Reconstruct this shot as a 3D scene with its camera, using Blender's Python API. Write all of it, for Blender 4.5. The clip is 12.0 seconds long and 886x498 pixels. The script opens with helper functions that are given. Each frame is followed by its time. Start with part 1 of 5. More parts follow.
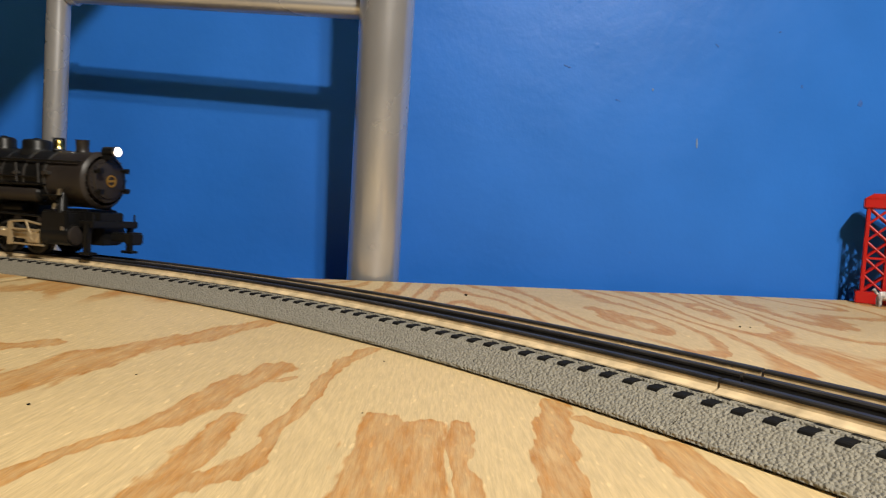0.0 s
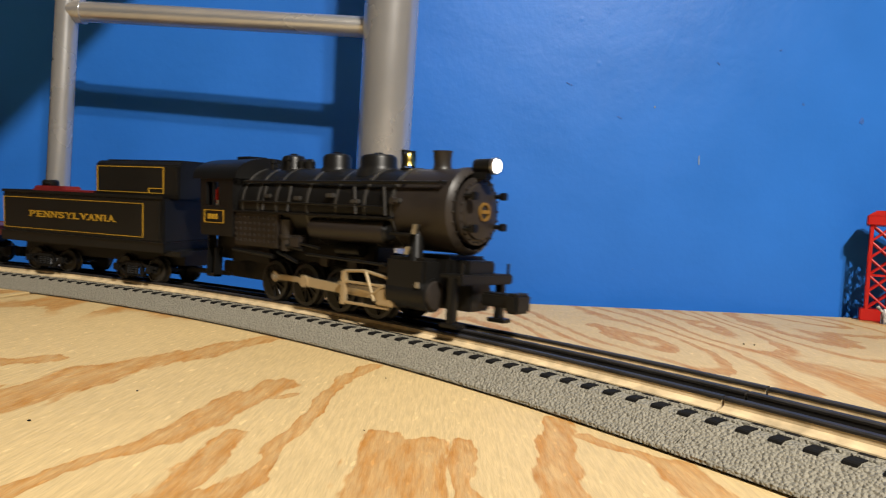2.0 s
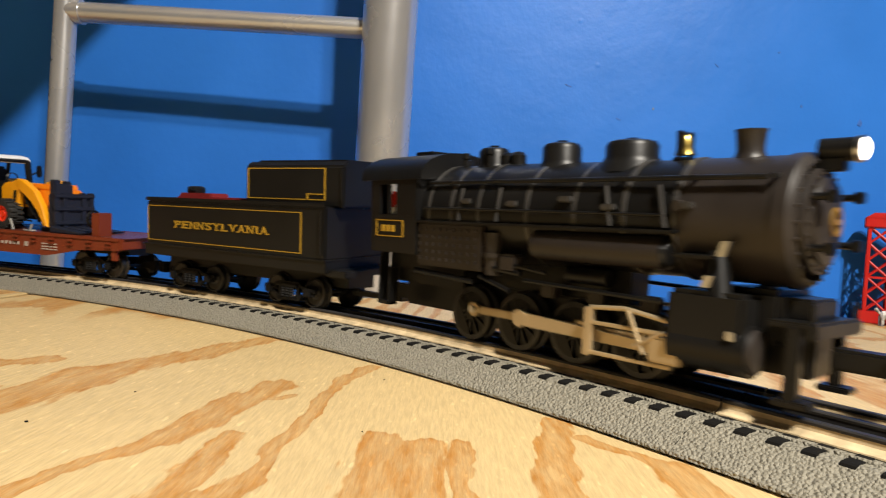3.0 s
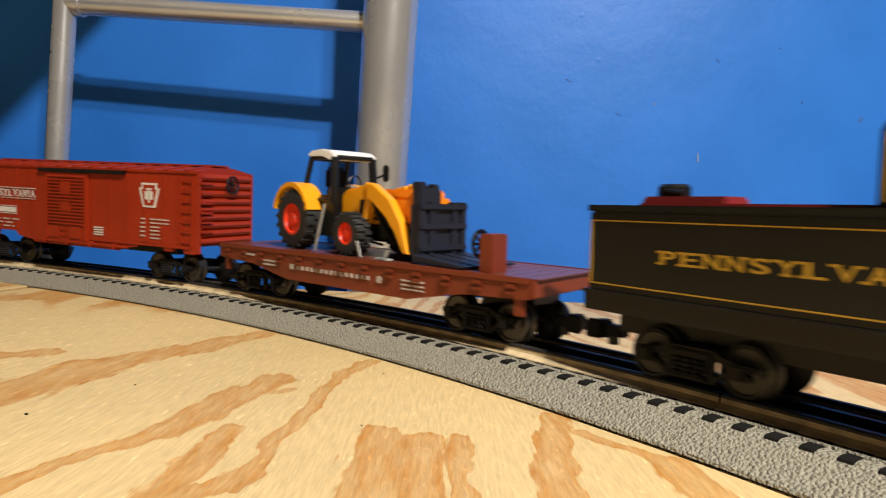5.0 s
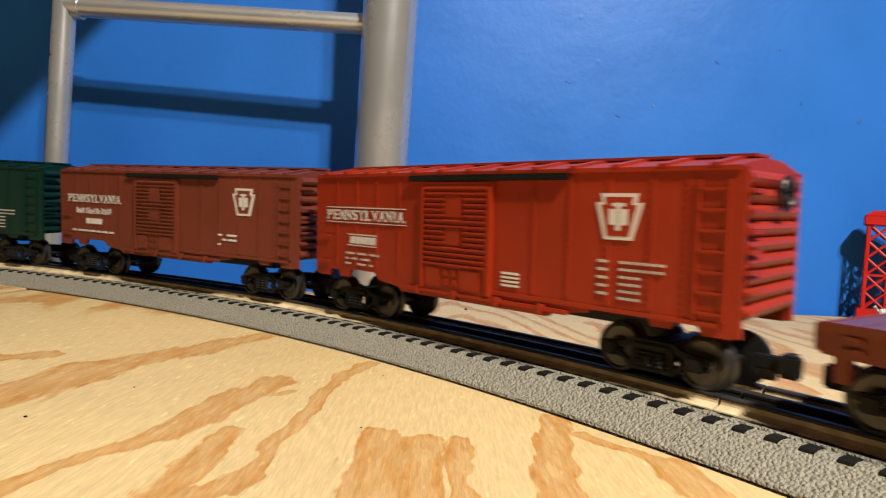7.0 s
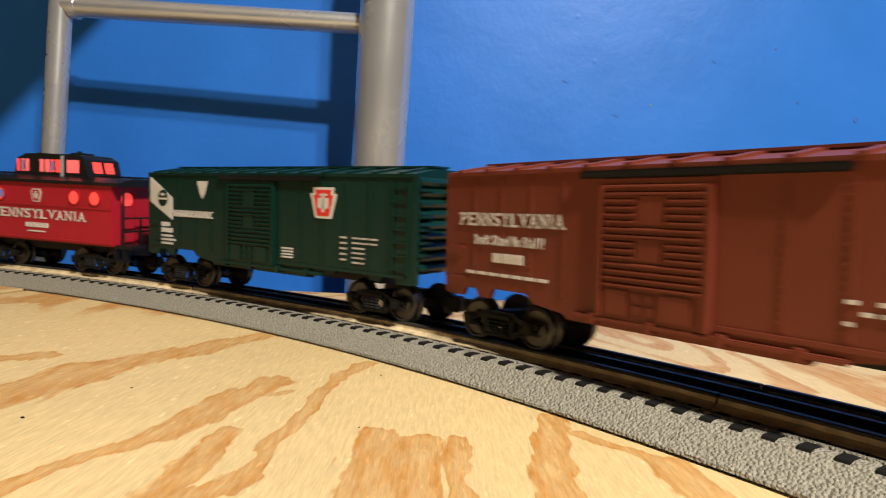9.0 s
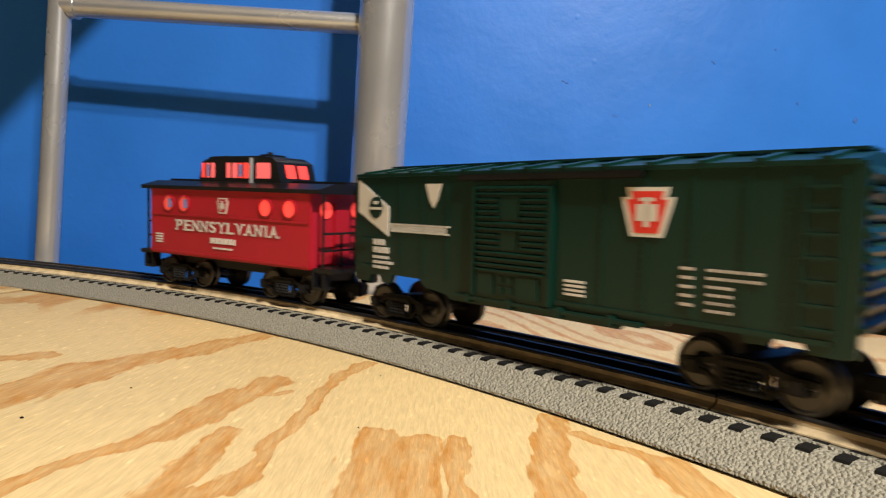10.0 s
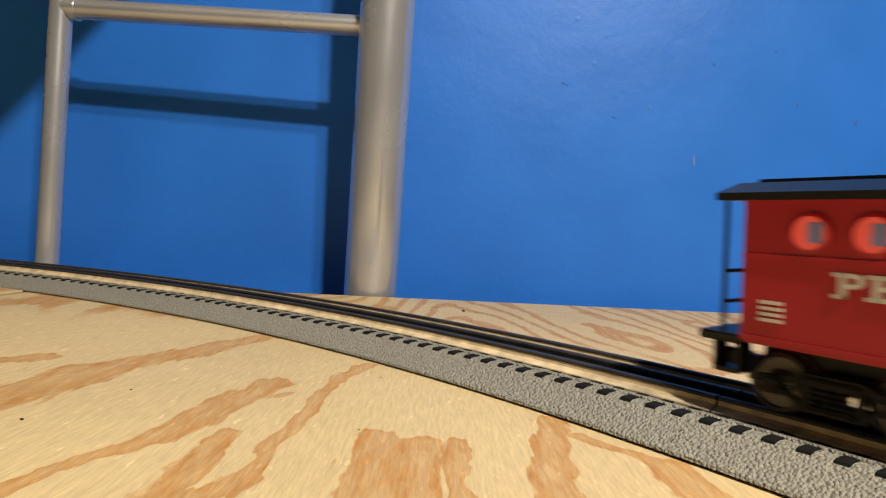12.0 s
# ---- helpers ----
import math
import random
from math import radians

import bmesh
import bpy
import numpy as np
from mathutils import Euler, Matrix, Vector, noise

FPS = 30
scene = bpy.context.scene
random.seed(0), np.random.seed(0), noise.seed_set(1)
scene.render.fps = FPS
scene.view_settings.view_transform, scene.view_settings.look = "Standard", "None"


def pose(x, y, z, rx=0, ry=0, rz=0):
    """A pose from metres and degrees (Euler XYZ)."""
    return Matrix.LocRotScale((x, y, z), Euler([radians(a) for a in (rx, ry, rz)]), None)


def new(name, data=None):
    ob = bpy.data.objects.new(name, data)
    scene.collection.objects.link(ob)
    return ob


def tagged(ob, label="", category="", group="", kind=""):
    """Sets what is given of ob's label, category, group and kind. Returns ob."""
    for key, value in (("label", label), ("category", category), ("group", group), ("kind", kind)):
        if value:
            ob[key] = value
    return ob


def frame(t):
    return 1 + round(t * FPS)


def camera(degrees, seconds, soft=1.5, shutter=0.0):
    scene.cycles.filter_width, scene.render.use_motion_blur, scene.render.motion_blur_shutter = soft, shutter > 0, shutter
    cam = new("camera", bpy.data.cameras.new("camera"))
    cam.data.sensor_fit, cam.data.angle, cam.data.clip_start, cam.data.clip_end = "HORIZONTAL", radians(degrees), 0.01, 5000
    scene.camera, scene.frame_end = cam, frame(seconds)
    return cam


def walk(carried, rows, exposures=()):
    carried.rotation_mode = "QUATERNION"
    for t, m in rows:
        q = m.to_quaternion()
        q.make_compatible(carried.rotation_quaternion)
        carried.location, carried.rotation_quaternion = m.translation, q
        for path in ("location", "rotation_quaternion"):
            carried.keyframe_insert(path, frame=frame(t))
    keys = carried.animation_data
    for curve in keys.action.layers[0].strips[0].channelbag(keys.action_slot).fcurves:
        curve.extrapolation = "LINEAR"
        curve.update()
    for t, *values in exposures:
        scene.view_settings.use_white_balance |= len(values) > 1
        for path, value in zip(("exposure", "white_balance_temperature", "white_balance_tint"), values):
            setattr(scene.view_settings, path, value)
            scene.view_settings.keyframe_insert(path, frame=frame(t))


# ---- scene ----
import functools

cam = camera(69.86, 12.0, soft=1.2, shutter=0.5)
EYE = 0.0637
walk(cam, [
    (0, pose(0, 0, EYE, 87.246, -3.609, 0.066)),
    (0.5, pose(0, 0, EYE, 88.156, -3.623, 0.267)),
    (1, pose(0, 0, EYE, 88.510, -3.637, 0.350)),
    (1.5, pose(0, 0, EYE, 88.498, -3.671, 0.287)),
    (2, pose(0, 0, EYE, 88.702, -3.715, 0.291)),
    (2.5, pose(0, 0, EYE, 88.856, -3.776, 0.237)),
    (3, pose(0, 0, EYE, 88.830, -3.809, 0.162)),
    (4, pose(0, 0, EYE, 88.560, -3.930, 0.150)),
    (5, pose(0, 0, EYE, 88.346, -4.044, 0.150)),
    (5.5, pose(0, 0, EYE, 88.401, -4.051, 0.181)),
    (6, pose(0, 0, EYE, 88.536, -4.043, 0.118)),
    (6.5, pose(0, 0, EYE, 88.615, -3.975, 0.096)),
    (7, pose(0, 0, EYE, 88.514, -3.988, 0.103)),
    (8, pose(0, 0, EYE, 88.500, -3.930, 0.000)),
    (9, pose(0, 0, EYE, 88.498, -3.870, -0.115)),
    (9.5, pose(0, 0, EYE, 88.612, -3.832, -0.143)),
    (10, pose(0, 0, EYE, 88.515, -3.888, -0.159)),
    (10.5, pose(0, 0, EYE, 88.537, -3.934, -0.202)),
    (11, pose(0, 0, EYE, 88.688, -3.930, -0.191)),
    (11.5, pose(0, 0, EYE, 88.653, -3.894, -0.157)),
    (12, pose(0, 0, EYE, 88.675, -3.919, -0.133)),
], exposures=[(0, -0.26), (1, -0.24), (1.5, -0.18), (2.5, 0.02), (3.2, 0.08), (5.5, 0.01), (7, 0.04), (9.5, 0.08), (10.5, -0.02), (11.5, -0.17), (12, -0.17)])

# ---- light: a two-bulb ceiling fitting above and behind the table ----
world = bpy.data.worlds.new("room_dim")
world.use_nodes = True
world.node_tree.nodes["Background"].inputs["Color"].default_value = (0.9, 0.85, 0.8, 1)
world.node_tree.nodes["Background"].inputs["Strength"].default_value = 0.001
scene.world = world


def ceiling_lamp(x, y, z, watts, size):
    data = bpy.data.lights.new("ceiling_lamp", "AREA")
    data.shape, data.size, data.energy, data.color = "DISK", size, watts, (1.0, 0.932, 0.825)
    ob = new("ceiling_lamp", data)
    ob.matrix_world = pose(x, y, z)
    return ob


ceiling_lamp(0.40, -0.65, 1.22, 41, 0.08)
ceiling_lamp(0.51, -0.64, 1.34, 22, 0.08)


# ---- materials ----
def material(name, color, rough=0.5, metal=0.0, vary=0.15, grain=400.0, bump=0.05, glow=None, glow_strength=0.0, spec=0.5, coarse=25.0):
    """Paint, plastic or metal with fine grain and broad wear."""
    m = bpy.data.materials.new(name)
    m.use_nodes = True
    nt = m.node_tree
    b = nt.nodes["Principled BSDF"]
    tc = nt.nodes.new("ShaderNodeTexCoord")
    n1 = nt.nodes.new("ShaderNodeTexNoise")
    n1.inputs["Scale"].default_value = coarse
    n1.inputs["Detail"].default_value = 4
    n2 = nt.nodes.new("ShaderNodeTexNoise")
    n2.inputs["Scale"].default_value = grain
    n2.inputs["Detail"].default_value = 2
    for n in (n1, n2):
        nt.links.new(tc.outputs["Object"], n.inputs["Vector"])
    ramp = nt.nodes.new("ShaderNodeMapRange")
    ramp.inputs["From Min"].default_value, ramp.inputs["From Max"].default_value = 0.3, 0.7
    ramp.inputs["To Min"].default_value, ramp.inputs["To Max"].default_value = 1 - vary, 1 + vary
    nt.links.new(n1.outputs["Fac"], ramp.inputs["Value"])
    mul = nt.nodes.new("ShaderNodeVectorMath")
    mul.operation = "SCALE"
    mul.inputs[0].default_value = color
    nt.links.new(ramp.outputs["Result"], mul.inputs["Scale"])
    nt.links.new(mul.outputs["Vector"], b.inputs["Base Color"])
    rr = nt.nodes.new("ShaderNodeMapRange")
    rr.inputs["To Min"].default_value, rr.inputs["To Max"].default_value = max(0.03, rough - 0.12), min(1, rough + 0.12)
    nt.links.new(n1.outputs["Fac"], rr.inputs["Value"])
    nt.links.new(rr.outputs["Result"], b.inputs["Roughness"])
    b.inputs["Metallic"].default_value = metal
    b.inputs["Specular IOR Level"].default_value = spec
    if bump:
        bp = nt.nodes.new("ShaderNodeBump")
        bp.inputs["Strength"].default_value = bump
        bp.inputs["Distance"].default_value = 0.0006
        nt.links.new(n2.outputs["Fac"], bp.inputs["Height"])
        nt.links.new(bp.outputs["Normal"], b.inputs["Normal"])
    if glow:
        b.inputs["Emission Color"].default_value = (*glow, 1)
        b.inputs["Emission Strength"].default_value = glow_strength
    return m


def plywood():
    """Rotary-cut pine face: pale ground, orange growth rings with one sharp edge, fine pores along the grain."""
    m = bpy.data.materials.new("plywood")
    m.use_nodes = True
    nt = m.node_tree
    N, L = nt.nodes.new, nt.links.new
    b = nt.nodes["Principled BSDF"]
    tc = N("ShaderNodeTexCoord")

    def mapping(scale, rot=0.0, loc=(0, 0, 0)):
        mp = N("ShaderNodeMapping")
        mp.inputs["Scale"].default_value = scale
        mp.inputs["Rotation"].default_value = (0, 0, rot)
        mp.inputs["Location"].default_value = loc
        L(tc.outputs["Object"], mp.inputs["Vector"])
        return mp

    def tex(mp, scale, detail, rough=0.5, distort=0.0):
        n = N("ShaderNodeTexNoise")
        n.inputs["Scale"].default_value = scale
        n.inputs["Detail"].default_value = detail
        n.inputs["Roughness"].default_value = rough
        n.inputs["Distortion"].default_value = distort
        L(mp.outputs["Vector"], n.inputs["Vector"])
        return n

    def math_node(op, a, c=None, v=None):
        n = N("ShaderNodeMath")
        n.operation = op
        L(a, n.inputs[0])
        if c is not None:
            L(c, n.inputs[1])
        if v is not None:
            n.inputs[1].default_value = v
        return n.outputs[0]

    turn = radians(GRAIN_TURN)
    ragged = tex(mapping((1, 0.10, 1), turn), 170.0, 3, 0.6)
    waver = tex(mapping((1, 0.45, 1), turn), 40.0, 3, 0.55)
    # growth rings over the whole sheet
    broad = tex(mapping((1, 0.30, 1), turn, (3.1, 1.7, 0)), 8.0, 1.0, 0.3, 0.2)
    v = math_node("MULTIPLY", broad.outputs["Fac"], v=11.0)
    v = math_node("ADD", v, math_node("MULTIPLY", ragged.outputs["Fac"], v=0.25))
    v = math_node("ADD", v, math_node("MULTIPLY", waver.outputs["Fac"], v=0.7))
    ring = math_node("FRACT", v)
    up = N("ShaderNodeMapRange")
    up.interpolation_type = "SMOOTHSTEP"
    up.inputs["From Min"].default_value, up.inputs["From Max"].default_value = 0.58, 0.74
    L(ring, up.inputs["Value"])
    down = N("ShaderNodeMapRange")
    down.interpolation_type = "SMOOTHSTEP"
    down.inputs["From Min"].default_value, down.inputs["From Max"].default_value = 0.97, 1.0
    down.inputs["To Min"].default_value, down.inputs["To Max"].default_value = 1.0, 0.0
    L(ring, down.inputs["Value"])
    rings = math_node("MULTIPLY", up.outputs["Result"], down.outputs["Result"])
    # the open face near the track shows a few broad flecks instead
    sep = N("ShaderNodeSeparateXYZ")
    L(tc.outputs["Object"], sep.inputs["Vector"])
    far = N("ShaderNodeMapRange")
    far.interpolation_type = "SMOOTHSTEP"
    far.inputs["From Min"].default_value, far.inputs["From Max"].default_value = 0.36, 0.42
    L(sep.outputs["Y"], far.inputs["Value"])
    side = N("ShaderNodeMapRange")
    side.interpolation_type = "SMOOTHSTEP"
    side.inputs["From Min"].default_value, side.inputs["From Max"].default_value = 0.11, 0.14
    L(sep.outputs["X"], side.inputs["Value"])
    rings = math_node("MULTIPLY", rings, math_node("MAXIMUM", far.outputs["Result"], side.outputs["Result"]))
    warp = None
    for size, amount in ((26.0, 0.012), (95.0, 0.009)):
        wn = tex(mapping((1, 0.6, 1), turn), size, 2, 0.5)
        shift = N("ShaderNodeVectorMath")
        shift.operation = "MULTIPLY_ADD"
        L(wn.outputs["Color"], shift.inputs[0])
        shift.inputs[1].default_value = (amount, amount * 1.6, 0)
        shift.inputs[2].default_value = (-amount / 2, -amount * 0.8, 0)
        if warp is None:
            L(tc.outputs["Object"], shift.inputs[2])
            pre = N("ShaderNodeVectorMath")
            pre.operation = "SUBTRACT"
            L(shift.outputs["Vector"], pre.inputs[0])
            pre.inputs[1].default_value = (amount / 2, amount * 0.8, 0)
            warp = pre
        else:
            tot = N("ShaderNodeVectorMath")
            tot.operation = "ADD"
            L(warp.outputs["Vector"], tot.inputs[0])
            L(shift.outputs["Vector"], tot.inputs[1])
            warp = tot
    nearest = None
    for x0, y0, x1, y1, w in GRAIN_FLECKS:
        a, d = Vector((x0, y0, 0)) * 0.001, Vector((x1 - x0, y1 - y0, 0)) * 0.001
        sub = N("ShaderNodeVectorMath")
        sub.operation = "SUBTRACT"
        L(warp.outputs["Vector"], sub.inputs[0])
        sub.inputs[1].default_value = a
        flat_v = N("ShaderNodeVectorMath")
        flat_v.operation = "MULTIPLY"
        L(sub.outputs["Vector"], flat_v.inputs[0])
        flat_v.inputs[1].default_value = (1, 1, 0)
        dt = N("ShaderNodeVectorMath")
        dt.operation = "DOT_PRODUCT"
        L(flat_v.outputs["Vector"], dt.inputs[0])
        dt.inputs[1].default_value = d / d.length_squared
        cl = N("ShaderNodeClamp")
        L(dt.outputs["Value"], cl.inputs["Value"])
        along = N("ShaderNodeVectorMath")
        along.operation = "SCALE"
        along.inputs[0].default_value = d
        L(cl.outputs["Result"], along.inputs["Scale"])
        gap = N("ShaderNodeVectorMath")
        gap.operation = "DISTANCE"
        L(flat_v.outputs["Vector"], gap.inputs[0])
        L(along.outputs["Vector"], gap.inputs[1])
        q = math_node("MULTIPLY", gap.outputs["Value"], v=1000.0 / w)
        nearest = q if nearest is None else math_node("MINIMUM", nearest, q)
    rag = math_node("ADD", math_node("MULTIPLY", ragged.outputs["Fac"], v=1.5), math_node("MULTIPLY", waver.outputs["Fac"], v=1.3))
    edge = math_node("ADD", nearest, rag)
    fl = N("ShaderNodeMapRange")
    fl.interpolation_type = "SMOOTHSTEP"
    fl.inputs["From Min"].default_value, fl.inputs["From Max"].default_value = 2.26, 2.46
    fl.inputs["To Min"].default_value, fl.inputs["To Max"].default_value = 1.0, 0.0
    L(edge, fl.inputs["Value"])
    # each fleck is darkest along its outline
    rim = N("ShaderNodeMapRange")
    rim.inputs["From Min"].default_value, rim.inputs["From Max"].default_value = 1.5, 2.3
    rim.inputs["To Min"].default_value, rim.inputs["To Max"].default_value = 0.78, 1.08
    L(edge, rim.inputs["Value"])
    late = math_node("MAXIMUM", rings, math_node("MULTIPLY", fl.outputs["Result"], rim.outputs["Result"]))
    # fainter streaks inside the dark wood
    streak = tex(mapping((1, 0.16, 1), turn), 260.0, 4, 0.7)
    sr = N("ShaderNodeMapRange")
    sr.inputs["From Min"].default_value, sr.inputs["From Max"].default_value = 0.35, 0.65
    sr.inputs["To Min"].default_value, sr.inputs["To Max"].default_value = 0.45, 1.0
    L(streak.outputs["Fac"], sr.inputs["Value"])
    late = math_node("MULTIPLY", late, sr.outputs["Result"])
    ramp = N("ShaderNodeValToRGB")
    cr = ramp.color_ramp
    cr.elements[0].position, cr.elements[0].color = 0.0, (0.60, 0.44, 0.212, 1)
    cr.elements[1].position, cr.elements[1].color = 1.0, (0.44, 0.195, 0.036, 1)
    L(late, ramp.inputs["Fac"])
    # pores
    pores = tex(mapping((1, 0.10, 1), turn), 800.0, 3, 0.65)
    pr = N("ShaderNodeMapRange")
    pr.inputs["From Min"].default_value, pr.inputs["From Max"].default_value = 0.35, 0.65
    pr.inputs["To Min"].default_value, pr.inputs["To Max"].default_value = 0.88, 1.09
    L(pores.outputs["Fac"], pr.inputs["Value"])
    blot = tex(mapping((1, 1, 1)), 7.0, 3)
    br = N("ShaderNodeMapRange")
    br.inputs["From Min"].default_value, br.inputs["From Max"].default_value = 0.3, 0.7
    br.inputs["To Min"].default_value, br.inputs["To Max"].default_value = 0.92, 1.08
    L(blot.outputs["Fac"], br.inputs["Value"])
    fac = math_node("MULTIPLY", pr.outputs["Result"], br.outputs["Result"])
    # tiny glints on the face, put into the colour as brighter spots
    glint_fleck = tex(mapping((1, 0.3, 1), turn), 420.0, 1)
    fr = N("ShaderNodeMapRange")
    fr.inputs["From Min"].default_value, fr.inputs["From Max"].default_value = 0.66, 0.74
    fr.inputs["To Min"].default_value, fr.inputs["To Max"].default_value = 1.0, 1.22
    L(glint_fleck.outputs["Fac"], fr.inputs["Value"])
    fac = math_node("MULTIPLY", fac, fr.outputs["Result"])
    sc = N("ShaderNodeVectorMath")
    sc.operation = "SCALE"
    L(ramp.outputs["Color"], sc.inputs[0])
    L(fac, sc.inputs["Scale"])
    L(sc.outputs["Vector"], b.inputs["Base Color"])
    b.inputs["Roughness"].default_value = 0.55
    bp = N("ShaderNodeBump")
    bp.inputs["Strength"].default_value = 0.35
    bp.inputs["Distance"].default_value = 0.0005
    L(pores.outputs["Fac"], bp.inputs["Height"])
    L(bp.outputs["Normal"], b.inputs["Normal"])
    return m


def painted_wall():
    """Blue emulsion with roller texture, scuffs and small chips."""
    m = material("blue_wall_paint", (0.024, 0.172, 0.655), 0.42, 0, 0.10, 220.0, 0.0, coarse=6.0, spec=0.30)
    nt = m.node_tree
    N, L = nt.nodes.new, nt.links.new
    b = nt.nodes["Principled BSDF"]
    tc = N("ShaderNodeTexCoord")
    fine = N("ShaderNodeTexNoise")
    fine.inputs["Scale"].default_value, fine.inputs["Detail"].default_value = 160, 3
    lump = N("ShaderNodeTexNoise")
    lump.inputs["Scale"].default_value, lump.inputs["Detail"].default_value = 22, 2
    vor = N("ShaderNodeTexVoronoi")
    vor.inputs["Scale"].default_value = 14
    for n in (fine, lump, vor):
        L(tc.outputs["Object"], n.inputs["Vector"])
    dot = N("ShaderNodeMapRange")
    dot.inputs["From Min"].default_value, dot.inputs["From Max"].default_value = 0.0, 0.05
    dot.inputs["To Min"].default_value, dot.inputs["To Max"].default_value = 0.25, 0.0
    L(vor.outputs["Distance"], dot.inputs["Value"])
    add = N("ShaderNodeMath")
    add.operation = "MULTIPLY_ADD"
    add.inputs[1].default_value = 0.22
    L(fine.outputs["Fac"], add.inputs[0])
    L(lump.outputs["Fac"], add.inputs[2])
    add2 = N("ShaderNodeMath")
    add2.operation = "ADD"
    L(add.outputs[0], add2.inputs[0])
    L(dot.outputs["Result"], add2.inputs[1])
    bp = N("ShaderNodeBump")
    bp.inputs["Strength"].default_value, bp.inputs["Distance"].default_value = 0.30, 0.003
    L(add2.outputs[0], bp.inputs["Height"])
    L(bp.outputs["Normal"], b.inputs["Normal"])
    return m


def ballast():
    """Moulded grey plastic roadbed with a pebbled face."""
    m = material("grey_roadbed_plastic", (0.255, 0.235, 0.185), 0.65, 0, 0.20, 500.0, 0.0, coarse=620.0, spec=0.3)
    nt = m.node_tree
    N, L = nt.nodes.new, nt.links.new
    b = nt.nodes["Principled BSDF"]
    tc = N("ShaderNodeTexCoord")
    v = N("ShaderNodeTexVoronoi")
    v.inputs["Scale"].default_value = 900
    v2 = N("ShaderNodeTexNoise")
    v2.inputs["Scale"].default_value, v2.inputs["Detail"].default_value = 700, 3
    L(tc.outputs["Object"], v.inputs["Vector"])
    L(tc.outputs["Object"], v2.inputs["Vector"])
    mx = N("ShaderNodeMath")
    mx.operation = "SUBTRACT"
    L(v2.outputs["Fac"], mx.inputs[0])
    L(v.outputs["Distance"], mx.inputs[1])
    bp = N("ShaderNodeBump")
    bp.inputs["Strength"].default_value, bp.inputs["Distance"].default_value = 0.8, 0.0011
    L(mx.outputs[0], bp.inputs["Height"])
    L(bp.outputs["Normal"], b.inputs["Normal"])
    return m


GRAIN_TURN = 10.0
# broad flecks of dark late wood: start, end and half width in millimetres
GRAIN_FLECKS = ((-146, 196, -133, 258, 13), (-133, 258, -107, 320, 11), (-107, 320, -90, 353, 8), (-192, 244, -166, 272, 7), (-97, 128, -90, 155, 4),
                (-90, 155, -77, 184, 4.5), (-77, 184, -71, 222, 7), (-71, 222, -63, 252, 7.5), (-60, 236, -52, 239, 2.6), (-60, 130, -61, 190, 4.5),
                (-58, 133, -46, 156, 4.6), (-46, 156, -42, 197, 3), (-42, 197, -38, 266, 3), (-38, 266, -31, 300, 4), (-14, 128, -14, 194, 8.5),
                (-3, 128, -2, 196, 7.5), (8, 202, 9, 140, 3.2), (42, 223, 32, 140, 5.5), (50, 207, 72, 187, 4), (72, 187, 79, 125, 6.5))
M_PLY = plywood()
M_PLY_EDGE = material("plywood_edge", (0.42, 0.27, 0.13), 0.7, 0, 0.2, 300, 0.2)
M_WALL = painted_wall()
# unseen room surfaces, made dark to hold down bounced light
M_ROOM = material("unseen_room_dark", (0.06, 0.058, 0.056), 0.7, 0, 0.05, 100, 0.05, coarse=3)
M_FLOOR = material("brown_floor", (0.16, 0.10, 0.06), 0.6, 0, 0.2, 60, 0.1, coarse=4)
M_BALLAST = ballast()
M_TIE = material("black_tie_plastic", (0.008, 0.0075, 0.007), 0.8, 0, 0.3, 700, 0.2, spec=0.12)
# plated rail sides: the plywood's tan reflection is put into the base colour
M_RAIL = material("rail_tan_reflection", (0.58, 0.45, 0.27), 0.6, 0.0, 0.28, 300, 0.08, spec=0.25, coarse=140)
# rail heads painted dark for the dim blue wall they would mirror
M_HEAD = material("rail_head_dark_reflection", (0.040, 0.037, 0.036), 0.5, 0.3, 0.25, 300, 0.05, spec=0.3, coarse=80)
M_RAIL_DARK = material("blackened_rail", (0.018, 0.017, 0.017), 0.55, 0.2, 0.25, 300, 0.05, spec=0.25, coarse=80)
M_TUBE = material("silver_painted_tube", (0.56, 0.56, 0.57), 0.25, 0.65, 0.06, 900, 0.06, coarse=12)
M_BLACK = material("satin_black_plastic", (0.0072, 0.0070, 0.0068), 0.36, 0, 0.25, 900, 0.06, spec=0.28)
M_SOOT = material("graphite_smokebox", (0.023, 0.0185, 0.016), 0.44, 0, 0.25, 900, 0.1, spec=0.4, coarse=60)
M_TRUCK = material("dusty_black_truck", (0.0075, 0.007, 0.0065), 0.55, 0, 0.3, 700, 0.15, spec=0.2)
M_WHEEL = material("worn_wheel_steel", (0.085, 0.08, 0.076), 0.36, 0.9, 0.25, 500, 0.05)
M_WHEEL_DARK = material("blackened_wheel", (0.05, 0.048, 0.045), 0.42, 0.7, 0.25, 500, 0.05)
# black boiler trim greyed: its lit edges and glints are put into the colour
M_BAND = material("band_with_painted_glint", (0.045, 0.043, 0.041), 0.30, 0, 0.2, 900, 0.06)
M_ROD = material("cream_tan_rod", (0.52, 0.41, 0.25), 0.38, 0.55, 0.12, 500, 0.05)
M_BRASS = material("brass", (0.72, 0.52, 0.14), 0.22, 1.0, 0.1, 500, 0.03)
M_STEEL = material("bright_steel", (0.55, 0.55, 0.55), 0.3, 1.0, 0.1, 500, 0.03)
M_GOLD = material("gold_lettering", (0.46, 0.27, 0.020), 0.45, 0.0, 0.1, 500, 0)
M_PLATE = material("dull_gold_plate", (0.24, 0.13, 0.016), 0.45, 0.0, 0.2, 500, 0)
